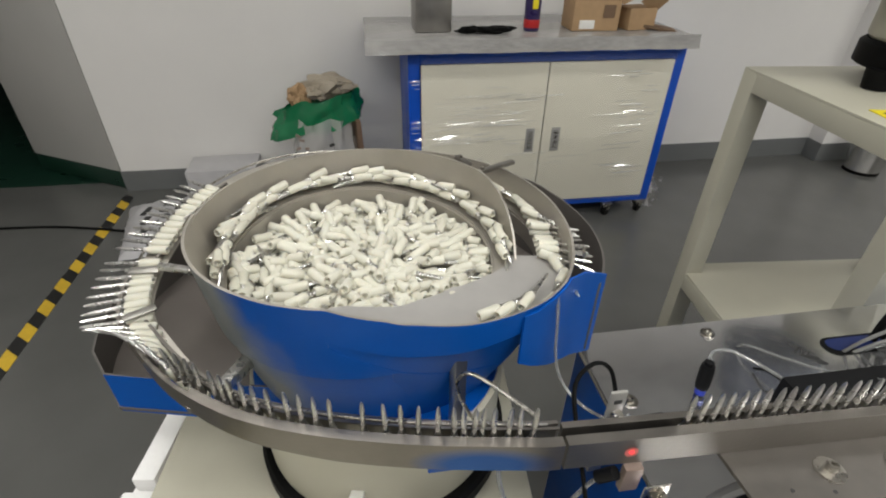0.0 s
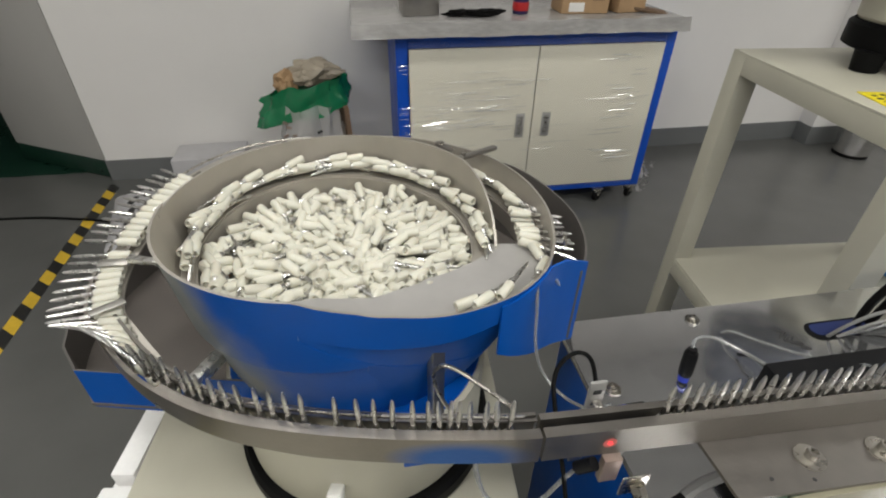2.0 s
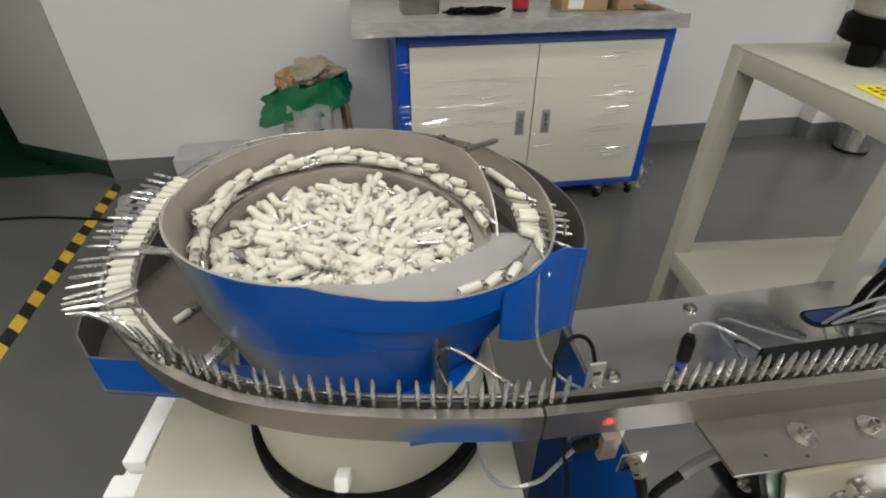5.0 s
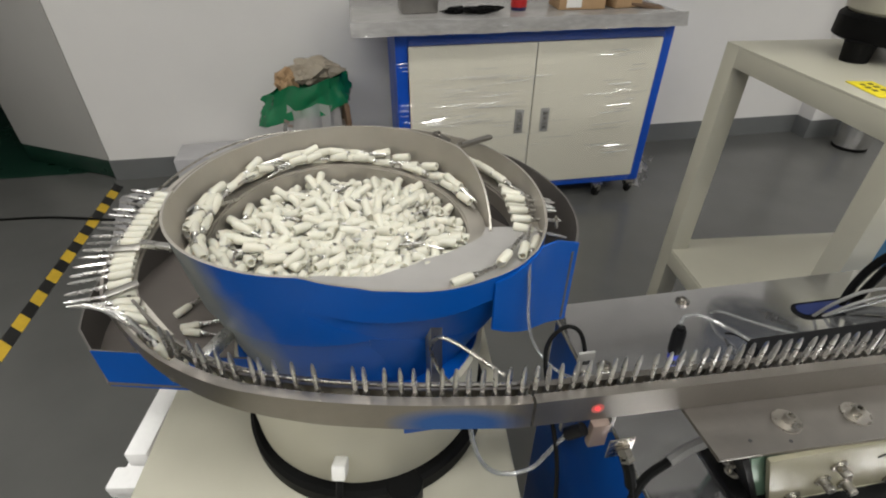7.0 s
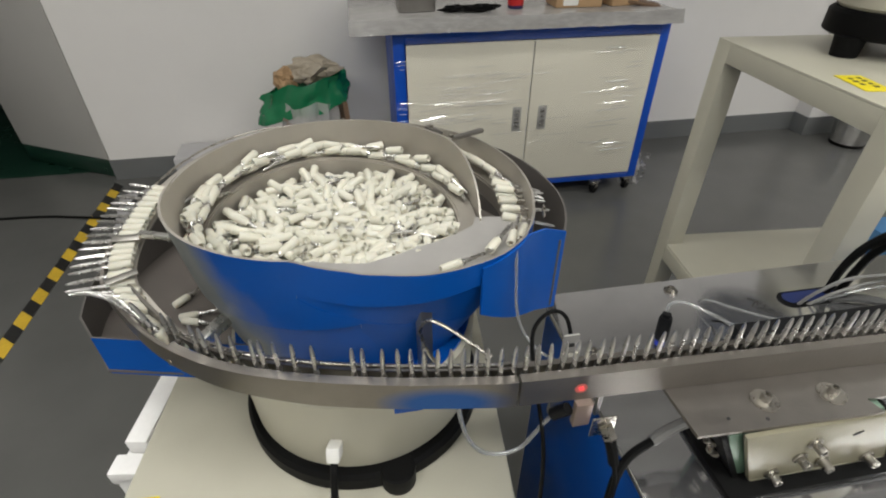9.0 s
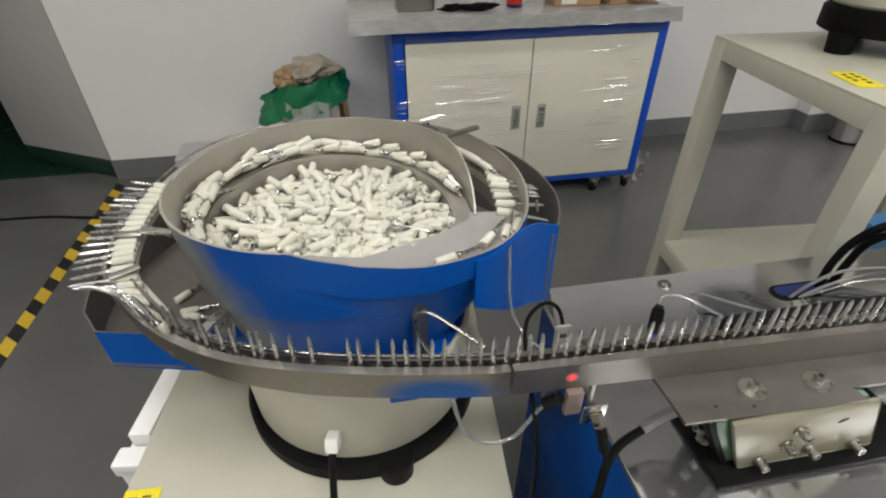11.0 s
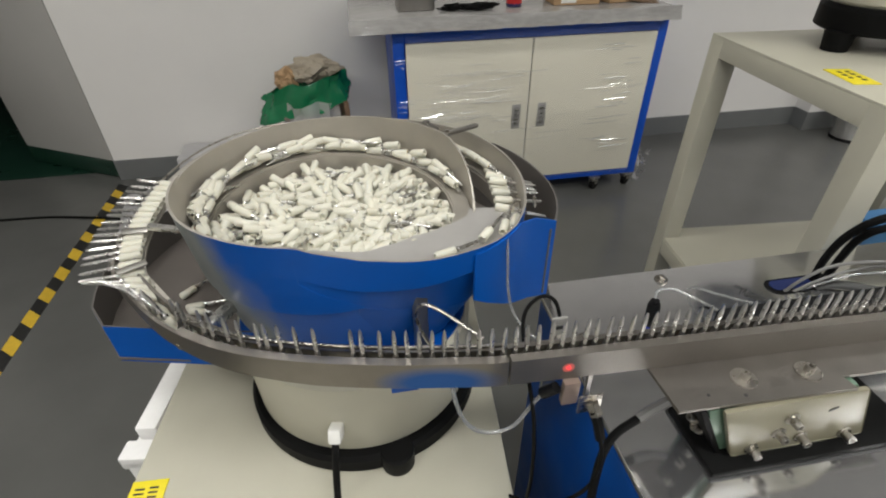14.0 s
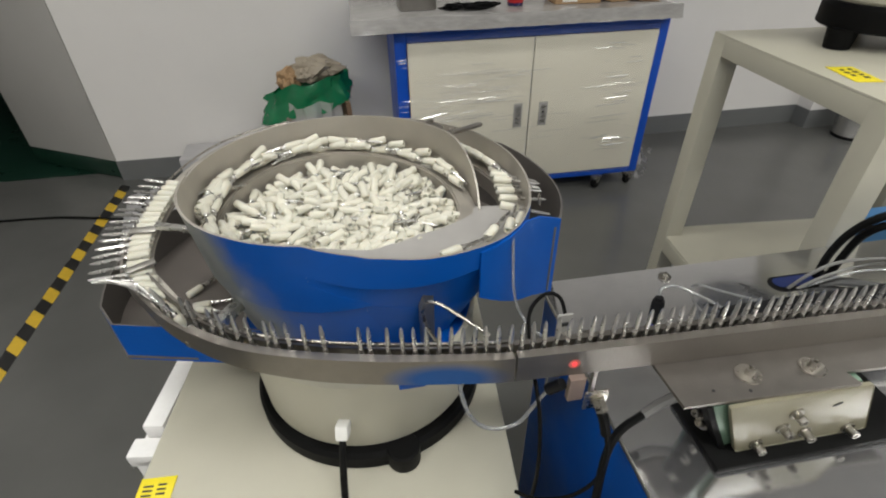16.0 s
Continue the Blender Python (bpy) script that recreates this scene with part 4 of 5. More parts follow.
part("bed", rail_bed(0.0, 0.56, 70), BOWLSTEEL, rail, "flat steel bed")
part("edge_wire", hosed([on_rail(0.02 + 0.52 * k / 30)[0] + on_rail(0.02 + 0.52 * k / 30)[2] * 0.009 + V(0, 0, -0.002) for k in range(31)], 0.0012, 6, 2), BOLTSTEEL, rail)
part("guide_wire", hosed([on_rail(0.60 + (JOINT - 0.61) * k / 20)[0] - on_rail(0.60 + (JOINT - 0.61) * k / 20)[2] * 0.0042 + V(0, 0, 0.0048) for k in range(21)], 0.0010, 6, 2), BOLTSTEEL, rail, "thin bright guide wire")
for at in ((-0.437, -1.630), (-0.433, -1.685)):
    p, w, side, u = on_rail(min((0.2 + 0.001 * k for k in range(400)), key=lambda d: (on_rail(d)[0].xy - Vector(at)).length))
    m = Matrix.Translation(p) @ Matrix((w, side, V(0, 0, 1))).transposed().to_4x4()
    part("hold_down_strap", boxed((-0.004, -0.020, 0.0054), (0.004, 0.006, 0.0070), 0.0004, m), STEEL, rail, "thin steel hold-down strap")
for e, q, h in ((V(-0.3475, -1.7610, 0.9470), V(-0.3230, -1.7140, 0.9450), 0.0048), (V(-0.418, -1.634, 0.980), V(-0.366, -1.651, 0.977), 0.003)):
    part("strut", box(bmesh.new(), (-h, -h, -(q - e).length), (h, h, 0), 0.001, look(e, q)), NEEDLE, rail, "square steel strut to the bowl")
part("outer_lip", rail_strip(0.60, JOINT - 0.001, 0.0077, -0.0016, 0.0006, 0.0048, 40), RAILSTEEL, rail)
part("inner_lip", rail_strip(0.60, JOINT - 0.001, -0.0029, -0.0016, 0.0004, 0.0023, 40), RAILSTEEL, rail)
part("rail_bolt", lathed([(0, 0), (0.0035, 0), (0.0035, 0.006), (0, 0.006)], 10, pose(-0.3665, -1.7600, 0.937, 90, 0, -37)), BOLTSTEEL, rail)
p, w, side, u = on_rail(0.79)
part("blue_tab", boxed((p.x - 0.012, p.y - 0.006, 0.918), (p.x + 0.010, p.y - 0.003, 0.930), 0.001), BLUE, rail, "blue painted tab under the rail")

linear = tagged(empty("straight_rail", (0, 0, 0)), "straight steel feed rail with a narrow slot", "rail")
part("front_bar", rail_strip(JOINT + 0.001, 1.52, 0.0105, -0.026, 0.001, 0.0075, 12), RAILSTEEL, linear, "long brushed steel front bar")
part("rear_bar", rail_strip(JOINT + 0.001, 1.52, -0.0031, -0.026, 0.0008, 0.005, 12), RAILSTEEL, linear)
part("slot_floor", rail_strip(JOINT + 0.001, 1.52, 0.0025, -0.0255, -0.020, 0.0060, 12), BLACK, linear)
p, w, side, u = on_rail(JOINT + 0.047)
mrail = Matrix.Translation(p + side * 0.0108 + V(0, 0, -0.0125)) @ Matrix((w, V(0, 0, 1), side)).transposed().to_4x4()
part("laser_spot", lathed([(0, 0), (0.0017, 0), (0.0017, 0.0004), (0, 0.0004)], 14, mrail), LASER, linear, "glowing red laser dot")
# the dot's soft glow on the steel, painted as a weakly emitting ring
part("laser_ring", lathed([(0.0018, 0), (0.0048, 0), (0.0048, 0.0002), (0.0018, 0.0002), (0.0018, 0)], 18, mrail), LASERHALO, linear, "faint red glow of the laser dot, put into a ring")

# ---- linear drive machine ----
mach = tagged(empty("blue_machine_base", (0, 0, 0)), "blue machine cabinet with a polished steel deck", "machine")
PX0, PX1, PY0, PY1, PZ = -0.009, 0.75, -2.35, -1.645, 0.850
part("deck", boxed((PX0, PY0, PZ - 0.008), (PX1, PY1, PZ), 0.0015), PLATESTEEL, mach, "polished steel deck plate")
part("cabinet_body", boxed((PX0 + 0.006, PY0 + 0.01, 0.05), (PX1 - 0.006, PY1 - 0.006, PZ - 0.0082), 0.003), BLUE, mach, "blue painted cabinet body")
part("plinth", boxed((PX0 + 0.02, PY0 + 0.02, 0.0), (PX1 - 0.02, PY1 - 0.02, 0.0498)), BLACK, mach)


def hexbolt(parent, at, r=0.005, h=0.006, washer=0.0, name="bolt", m=None):
    m = pose(*at) if m is None else m
    b = part(name, lathed([(0, 0), (r, 0), (r, h * 0.85), (r * 0.9, h), (r * 0.55, h), (r * 0.5, h * 0.45), (0, h * 0.45)], 14, m @ pose(0, 0, 0.0015 if washer else 0)), BOLTSTEEL, parent)
    if washer:
        part("washer", lathed([(r * 0.9, 0), (washer, 0), (washer, 0.0014), (r * 0.9, 0.0014), (r * 0.9, 0)], 26, m), BOLTSTEEL, b)
    return b


for at in ((0.147, -1.664), (0.0135, -1.7415), (0.46, -1.70)):
    hexbolt(mach, (*at, PZ), 0.0045, 0.004, 0.008)
# marker scribble and the cable slot

def flat_plate(outline, z0, z1):
    bm = bmesh.new()
    lo = [bm.verts.new((x, y, z0)) for x, y in outline]
    hi = [bm.verts.new((x, y, z1)) for x, y in outline]
    bm.faces.new(lo)
    bm.faces.new(hi)
    for k in range(len(outline)):
        j = (k + 1) % len(outline)
        bm.faces.new((lo[k], lo[j], hi[j], hi[k]))
    return bm


def oblong(x, y, half, r):
    return [(x + (half if c > 0 else -half) + r * c, y + r * math.sin(radians(d))) for d in range(-85, 276, 10) for c in (math.cos(radians(d)),)]


rng = random.Random(3)
part("marker_scribble", hosed([(0.229 + 0.016 * k / 14 + 0.006 * math.sin(k * 2.1), -1.697 - 0.0018 * k + 0.005 * math.cos(k * 1.7), PZ + 0.0006) for k in range(15)], 0.0007, 5, 4), INK, mach, "black marker scribble")
# slot drawn as flat plates, its inner shade put into black and dark blue
slot = part("cable_slot", flat_plate(oblong(0.3105, -1.703, 0.034, 0.0135), PZ + 0.0002, PZ + 0.0007), BLACK, mach, "black oblong plate drawn as the dark of the cable slot")
part("slot_lining", flat_plate(oblong(0.304, -1.701, 0.026, 0.0085), PZ + 0.0008, PZ + 0.0011), mat("shaded_slot_blue", (0.003, 0.014, 0.09), 0.5), slot, "dark blue plate for the shaded cabinet inside the slot")

# bracket plate carrying the rail
br = tagged(empty("rail_bracket", (0, 0, 0)), "steel bracket plate bolted under the rail", "bracket")
bm = bmesh.new()
top = [(0.0095, -1.834), (0.0120, -1.8915), (0.160, -1.8965), (0.1565, -1.884), (0.26, -1.888), (0.26, -1.838)]
lo = [bm.verts.new((x, y, 0.9245)) for x, y in top]
hi = [bm.verts.new((x, y, 0.9275)) for x, y in top]
bm.faces.new(lo)
bm.faces.new(hi)
for k in range(len(top)):
    bm.faces.new((lo[k], lo[(k + 1) % 6], hi[(k + 1) % 6], hi[k]))
part("plate", bm, RAILSTEEL, br)
for x, y in ((0.0785, -1.8725), (0.1335, -1.8755)):
    hexbolt(br, (x, y, 0.9275), 0.0037, 0.0060, 0.0100)
for x, y in ((0.042, -1.882), (0.070, -1.887)):
    part("hole", lathed([(0, 0), (0.0014, 0), (0.0014, 0.0003), (0, 0.0003)], 10, pose(x, y, 0.9276)), INK, br)

drv = tagged(empty("linear_drive", (0, 0, 0)), "linear vibration drive with a leaning cream side plate and bolts", "drive")


def leaning(k):
    return Matrix(((1, 0, -k, k * 0.924), (0, 1, 0, 0), (0, 0, 1, 0), (0, 0, 0, 1)))


LEAN = leaning(0.42)
part("core", boxed((0.050, -1.892, 0.860), (0.168, -1.847, 0.9238), 0.003, LEAN), GREENM, drv, "green coated core block")
part("side_plate", boxed((0.047, -1.8975, 0.858), (0.173, -1.8930, 0.9240), 0.004, LEAN), SHADECREAM, drv, "cream side plate with rounded corners")
for x, z in ((0.103, 0.903), (0.091, 0.885), (0.111, 0.874), (0.066, 0.868), (0.153, 0.868)):
    hexbolt(drv, None, 0.0038, 0.008, 0.006, m=pose(x + 0.42 * (0.924 - z), -1.8977, z, 90, 0, 0))
part("oval_mark", lathed([(0, 0), (0.004, 0), (0.004, 0.0005), (0, 0.0005)], 14, pose(0.148, -1.8976, 0.906, 90, 0, 0) @ pose(0, 0, 0, 0, 0, 25) @ Matrix.Diagonal((1.1, 0.35, 1, 1))), INK, drv)
part("rubber_base", boxed((0.052, -1.9085, 0.8503), (0.250, -1.838, 0.8575), 0.002), BLACK, drv, "black rubber base")
part("leaf_spring", boxed((0.030, -1.892, 0.857), (0.0355, -1.856, 0.922), 0.001, leaning(0.52)), BLACK, drv, "black leaf spring")
part("green_end", boxed((0.037, -1.8915, 0.862), (0.0485, -1.850, 0.921), 0.001, LEAN), GREENM, drv)
for z in (0.868, 0.884, 0.910):
    hexbolt(drv, None, 0.0036, 0.006, 0.0055, m=pose(0.0298 + 0.52 * (0.924 - z), -1.873, z, 0, -64, 0))
blk = tagged(finish("rear_rail_block", boxed((0.13, -1.815, PZ + 0.0003), (0.62, -1.775, 0.905), 0.002), BLACKGLOSS), "black block behind the rail on the deck", "block")
part("rail_cover", boxed((0.30, -1.812, 0.9052), (0.62, -1.790, 0.915), 0.0015), STEEL, blk, "long steel cover strip")

# ---- sensor, air line and wiring ----
sen = tagged(empty("laser_sensor", (0, 0, 0.009)), "small fibre sensor on a bent bracket under the rail", "sensor")
part("bracket", boxed((-0.0625, -1.8535, 0.893), (-0.0490, -1.8470, 0.9188), 0.001), COPPER, sen, "pinkish metal bracket")
part("lug", boxed((-0.0560, -1.8670, 0.899), (-0.0365, -1.8655, 0.9195), 0.0008, None), BOLTSTEEL, sen)
part("nut", lathed([(0, 0), (0.0055, 0), (0.0055, 0.010), (0.003, 0.012), (0, 0.012)], 6, pose(-0.0455, -1.868, 0.912, 140, 0, 20)), BOLTSTEEL, sen, "hexagon nut")
part("plug", hosed([(-0.0455, -1.872, 0.908), (-0.042, -1.877, 0.897), (-0.039, -1.881, 0.882)], 0.0042), BLACK, sen, "black cable plug")
part("lead", hosed([(-0.039, -1.881, 0.882), (-0.037, -1.886, 0.862), (-0.043, -1.89, 0.83), (-0.06, -1.885, 0.80), (-0.085, -1.875, 0.785), (-0.10, -1.86, 0.775)], 0.0018), BLACK, sen)
sen2 = tagged(empty("sensor_bracket", (0, 0, 0)), "slotted steel sensor bracket behind the rail", "bracket")
part("plate", boxed((-0.0625, -1.8145, 0.925), (-0.0495, -1.812, 0.962), 0.001, None), ZINC, sen2)
part("slot", boxed((-0.0590, -1.8152, 0.950), (-0.0530, -1.8143, 0.954), 0.0003), INK, sen2)
hexbolt(sen2, None, 0.0045, 0.006, 0.0, m=pose(-0.055, -1.8148, 0.939, 90, 0, 0))
part("stand", boxed((-0.062, -1.8118, 0.86), (-0.050, -1.807, 0.9245), 0.001), STEEL, sen2)

air = finish("air_tube", hosed([(-0.083, -1.744, 0.998), (-0.084, -1.753, 0.978), (-0.083, -1.758, 0.948), (-0.078, -1.766, 0.925), (-0.067, -1.785, 0.915), (-0.052, -1.806, 0.920), (-0.035, -1.806, 0.922)], 0.0013), TUBE)
tagged(air, "milky air tube hanging down beside the flap", "tube")
blk2 = finish("black_sensor_cable", hosed([(-0.045, -1.80, 0.93), (-0.048, -1.785, 0.952), (-0.062, -1.782, 0.958), (-0.078, -1.79, 0.945), (-0.082, -1.815, 0.92), (-0.083, -1.85, 0.885), (-0.084, -1.865, 0.83), (-0.083, -1.86, 0.76), (-0.08, -1.84, 0.60)], 0.0018), BLACK)
tagged(blk2, "thin black cable looping down past the rail", "cable")
tube2 = finish("air_tube", hosed([(-0.150, -1.838, 0.928), (-0.148, -1.840, 0.912), (-0.142, -1.842, 0.889), (-0.130, -1.842, 0.869), (-0.114, -1.842, 0.862), (-0.098, -1.842, 0.866), (-0.088, -1.842, 0.882), (-0.080, -1.843, 0.900), (-0.073, -1.845, 0.914)], 0.0018), TUBE)
tagged(tube2, "milky air tube drooping under the rail", "tube")
part("elbow", lathed([(0, 0), (0.005, 0), (0.005, 0.016), (0, 0.016)], 12, pose(-0.076, -1.844, 0.909, 20, 35, 0)), BLACKGLOSS, tube2, "black push-in elbow")
hook = finish("air_nozzle_pipe", hosed([(-0.155, -1.800, 0.925), (-0.165, -1.795, 0.94), (-0.172, -1.793, 0.965), (-0.166, -1.795, 0.978), (-0.154, -1.80, 0.975), (-0.135, -1.812, 0.965), (-0.122, -1.821, 0.958)], 0.0016), BOLTSTEEL)
tagged(hook, "thin bent metal blow pipe above the rail", "pipe")
gland = finish("drive_cable", hosed([(0.0395, -1.8576, 0.893), (0.0223, -1.8584, 0.885), (0.0046, -1.8629, 0.880), (-0.0165, -1.8692, 0.874), (-0.0303, -1.8785, 0.866), (-0.038, -1.8878, 0.850), (-0.0426, -1.8961, 0.83), (-0.046, -1.905, 0.79), (-0.05, -1.92, 0.74)], 0.0036), BLACK)
tagged(gland, "black and grey drive cable running off the deck", "cable")
part("grey_sheath", hosed([(0.0395, -1.8576, 0.893), (0.0223, -1.8584, 0.885), (0.0046, -1.8629, 0.880)], 0.0046), GREYCAB, gland, "grey outer sheath")

fit1 = tagged(empty("tube_fitting", (0.086, -1.744, PZ), -15), "black push-in tube connector with blue collars", "fitting")
part("body", lathed([(0, 0.010), (0.006, 0.010), (0.0068, 0.014), (0.0068, 0.034), (0.006, 0.038), (0, 0.038)], 16, pose(0, 0, 0.0, -8, 0, 0)), BLACKGLOSS, fit1)
part("collar", lathed([(0, 0.003), (0.0052, 0.003), (0.0052, 0.0098), (0, 0.0098)], 16, pose(0, 0, 0.0, -8, 0, 0)), BLUEPL, fit1, "blue collar")
part("collar", lathed([(0, 0.038), (0.0045, 0.038), (0.0045, 0.042), (0, 0.042)], 16, pose(0, 0, 0.0, -8, 0, 0)), BLACKGLOSS, fit1)
part("base_stub", lathed([(0, 0.0), (0.004, 0.0), (0.004, 0.0032), (0, 0.0032)], 12), BLACKGLOSS, fit1)
t3 = finish("air_tube", hosed([(0.087, -1.738, PZ + 0.043), (0.092, -1.733, PZ + 0.049), (0.108, -1.735, PZ + 0.050), (0.128, -1.752, PZ + 0.046), (0.142, -1.775, PZ + 0.045), (0.148, -1.80, PZ + 0.05)], 0.0017), TUBE)
tagged(t3, "milky air tube arching from the connector", "tube")
t4 = finish("air_tube", hosed([(0.166, -1.690, PZ + 0.003), (0.168, -1.700, PZ + 0.014), (0.18, -1.725, PZ + 0.022), (0.20, -1.762, PZ + 0.036), (0.218, -1.795, PZ + 0.058)], 0.0014), TUBE)
tagged(t4, "milky air tube leaning over the deck", "tube")
t5 = finish("black_wire", hosed([(0.162, -1.722, PZ + 0.003), (0.165, -1.735, PZ + 0.012), (0.175, -1.76, PZ + 0.012), (0.182, -1.79, PZ + 0.02)], 0.0014), BLACK)
tagged(t5, "thin black wire on the deck", "wire")
fit2 = tagged(empty("small_fitting", (-0.030, -1.811, 0.922), 90), "small black valve with a blue collar behind the rail", "fitting")
part("body", lathed([(0, 0), (0.0034, 0), (0.0034, 0.014), (0, 0.014)], 12, pose(0, -0.006, 0.0, 90, 0, 0)), BLACKGLOSS, fit2)
part("collar", lathed([(0, 0), (0.0030, 0), (0.0030, 0.006), (0, 0.006)], 12, pose(0, 0.0002, 0.0, 90, 0, 0)), BLUEPL, fit2, "blue collar")
part("support", boxed((-0.002, -0.017, -0.072), (0.002, -0.013, -0.003)), STEEL, fit2)
CABLES = (
    ("thick black cable", 0.0045, BLACK, [(0.329, -1.699, 0.846), (0.324, -1.704, 0.89), (0.324, -1.715, 0.93), (0.338, -1.731, 0.96), (0.40, -1.745, 0.975), (0.52, -1.73, 0.93), (0.66, -1.70, 0.855)]),
    ("thick black cable", 0.0045, BLACK, [(0.345, -1.700, 0.846), (0.342, -1.707, 0.89), (0.333, -1.722, 0.93), (0.345, -1.738, 0.952), (0.41, -1.757, 0.960), (0.53, -1.75, 0.92), (0.67, -1.72, 0.855)]),
    ("thin grey cable", 0.0019, GREYCAB, [(0.280, -1.711, 0.848), (0.291, -1.7185, 0.875), (0.3154, -1.7253, 0.895), (0.3667, -1.7352, 0.900), (0.45, -1.745, 0.885), (0.60, -1.75, 0.854)]),
    ("thin grey cable", 0.0019, GREYCAB, [(0.290, -1.713, 0.848), (0.3106, -1.7202, 0.870), (0.3423, -1.7259, 0.885), (0.3757, -1.7323, 0.890), (0.46, -1.742, 0.875), (0.60, -1.742, 0.854)]),
    ("thin pale cable", 0.0016, TUBE, [(0.296, -1.713, 0.848), (0.316, -1.7215, 0.866), (0.346, -1.728, 0.879), (0.39, -1.736, 0.882), (0.47, -1.739, 0.868), (0.60, -1.735, 0.853)]),
    ("dark grey sheathed cable", 0.0055, mat("dark_grey_sheath", (0.07, 0.07, 0.07), 0.5), [(0.321, -1.711, 0.852), (0.340, -1.718, 0.8565), (0.3591, -1.725, 0.8565), (0.3845, -1.738, 0.8565), (0.45, -1.752, 0.8565), (0.60, -1.765, 0.8565)]),
)
for words, r, m, pts in CABLES:
    w = finish("wiring_cable", hosed(pts, r), m)
    tagged(w, words + " coming out of the deck slot", "cable", "cables from the slot")

# ---- needle parts ----
CAP_L, CAP_R, NEEDLE_L = 0.0190, 0.0044, 0.033
proto = bmesh.new()
lathe(proto, [(0.0, -0.0155), (0.0020, -0.0155), (0.0024, -CAP_L), (0.0035, -CAP_L - 0.0004), (CAP_R, -CAP_L + 0.001), (CAP_R * 0.97, -0.006), (CAP_R, -0.004), (CAP_R * 0.92, -0.0012), (0.0034, 0.0), (0.0, 0.0)], 12)
CAP_MESH = bpy.data.meshes.new("hub")
proto.to_mesh(CAP_MESH)
proto.free()
proto = bmesh.new()
lathe(proto, [(0.0, -0.001), (0.0029, -0.001), (0.0029, 0.0030), (0.0022, 0.0042), (0.0020, 0.006), (0.0018, NEEDLE_L - 0.008), (0.0012, NEEDLE_L - 0.002), (0.0005, NEEDLE_L), (0.0, NEEDLE_L)], 8)
NEEDLE_MESH = bpy.data.meshes.new("needle")
proto.to_mesh(NEEDLE_MESH)
proto.free()
for me, m in ((CAP_MESH, CAP), (NEEDLE_MESH, NEEDLE)):
    me.materials.append(m)
    for p in me.polygons:
        p.use_smooth = True
    me.set_sharp_from_angle(angle=radians(40))


def needle_part(m, group, label):
    ob = new("needle_part", CAP_MESH)
    ob.matrix_basis = m
    tagged(ob, label, "needle part", group)
    n = new("needle", NEEDLE_MESH)
    n.parent = ob
    n["label"] = "pointed bright steel needle"
    return ob


def aim(p, d, spin=0.0):
    """A pose at p whose z axis runs along d."""
    q = Vector(d).normalized().to_track_quat("Z", "Y")
    return Matrix.Translation(p) @ q.to_matrix().to_4x4() @ pose(0, 0, 0, 0, 0, spin)


MOVES = []          # (thing, rows)
ORIGIN = V(CX, CY, 0)
T_GO, T_STOP = 3.85, 7.15


def turned(m, degrees, lift=0.0):
    return Matrix.Translation(ORIGIN + V(0, 0, lift)) @ pose(0, 0, 0, 0, 0, degrees) @ Matrix.Translation(-ORIGIN) @ m


rng = random.Random(21)


def tumble(m, amount):
    loc = m.translation.copy()
    e = Euler([radians(rng.uniform(-amount, amount)) for k in range(3)])
    return Matrix.Translation(loc) @ e.to_matrix().to_4x4() @ Matrix.Translation(-loc) @ m


def pile_z(r):
    return 0.985 - 0.013 * (r / 0.118) ** 2


def heap_place(r, a):
    """Pull a place in towards the middle where the ramp covers the bowl."""
    b = (a + 180) % 360 - 180
    if -118 < b < 8:
        r *= min(1.0, (table_value([(-118, 0.1135), *RAMP_IN[1:], (8, 0.1135)], b) - 0.001) / 0.1135)
    return r


# heap in the bowl: a filled body of joined parts below, loose ones on top
def heap_pose(r, a, z, lean):
    """A lying pose whose two ends stay inside the bowl."""
    p = pol(r, a, z)
    out = V(math.cos(radians(a)), math.sin(radians(a)), 0)
    for k in range(40):
        d = V(rng.uniform(-1, 1), rng.uniform(-1, 1), 0)
        if r > 0.05 and rng.random() < 0.4:
            d = -out + 0.5 * d
        d = d.normalized() + V(0, 0, rng.uniform(-lean, lean * 0.25))
        d.normalize()
        ends = (p + d * NEEDLE_L, p - d * CAP_L)
        if all((e - V(CX, CY, e.z)).length < 0.1185 - 0.25 * max(0.0, 0.972 - e.z) for e in ends):
            break
    else:
        d = V(-out.y, out.x, 0) * rng.choice((-1, 1)) - 0.12 * out + V(0, 0, 0.08)
    return aim(p, d, rng.uniform(0, 360))


def joined(count, z_drop, rmax):
    bm = bmesh.new()
    for k in range(count):
        a = k * 137.508 + rng.uniform(-10, 10)
        r = heap_place(rmax * math.sqrt((k + 0.5) / count), a)
        m = heap_pose(r, a, pile_z(r) - z_drop + rng.uniform(-0.003, 0.003), 0.5)
        n0 = len(bm.verts)
        bm.from_mesh(CAP_MESH)
        if k % 3 == 0:
            f0 = len(bm.faces)
            bm.from_mesh(NEEDLE_MESH)
            bm.faces.ensure_lookup_table()
            for f in bm.faces[f0:]:
                f.material_index = 1
        bm.verts.ensure_lookup_table()
        bmesh.ops.transform(bm, matrix=m, verts=bm.verts[n0:])
    return bm


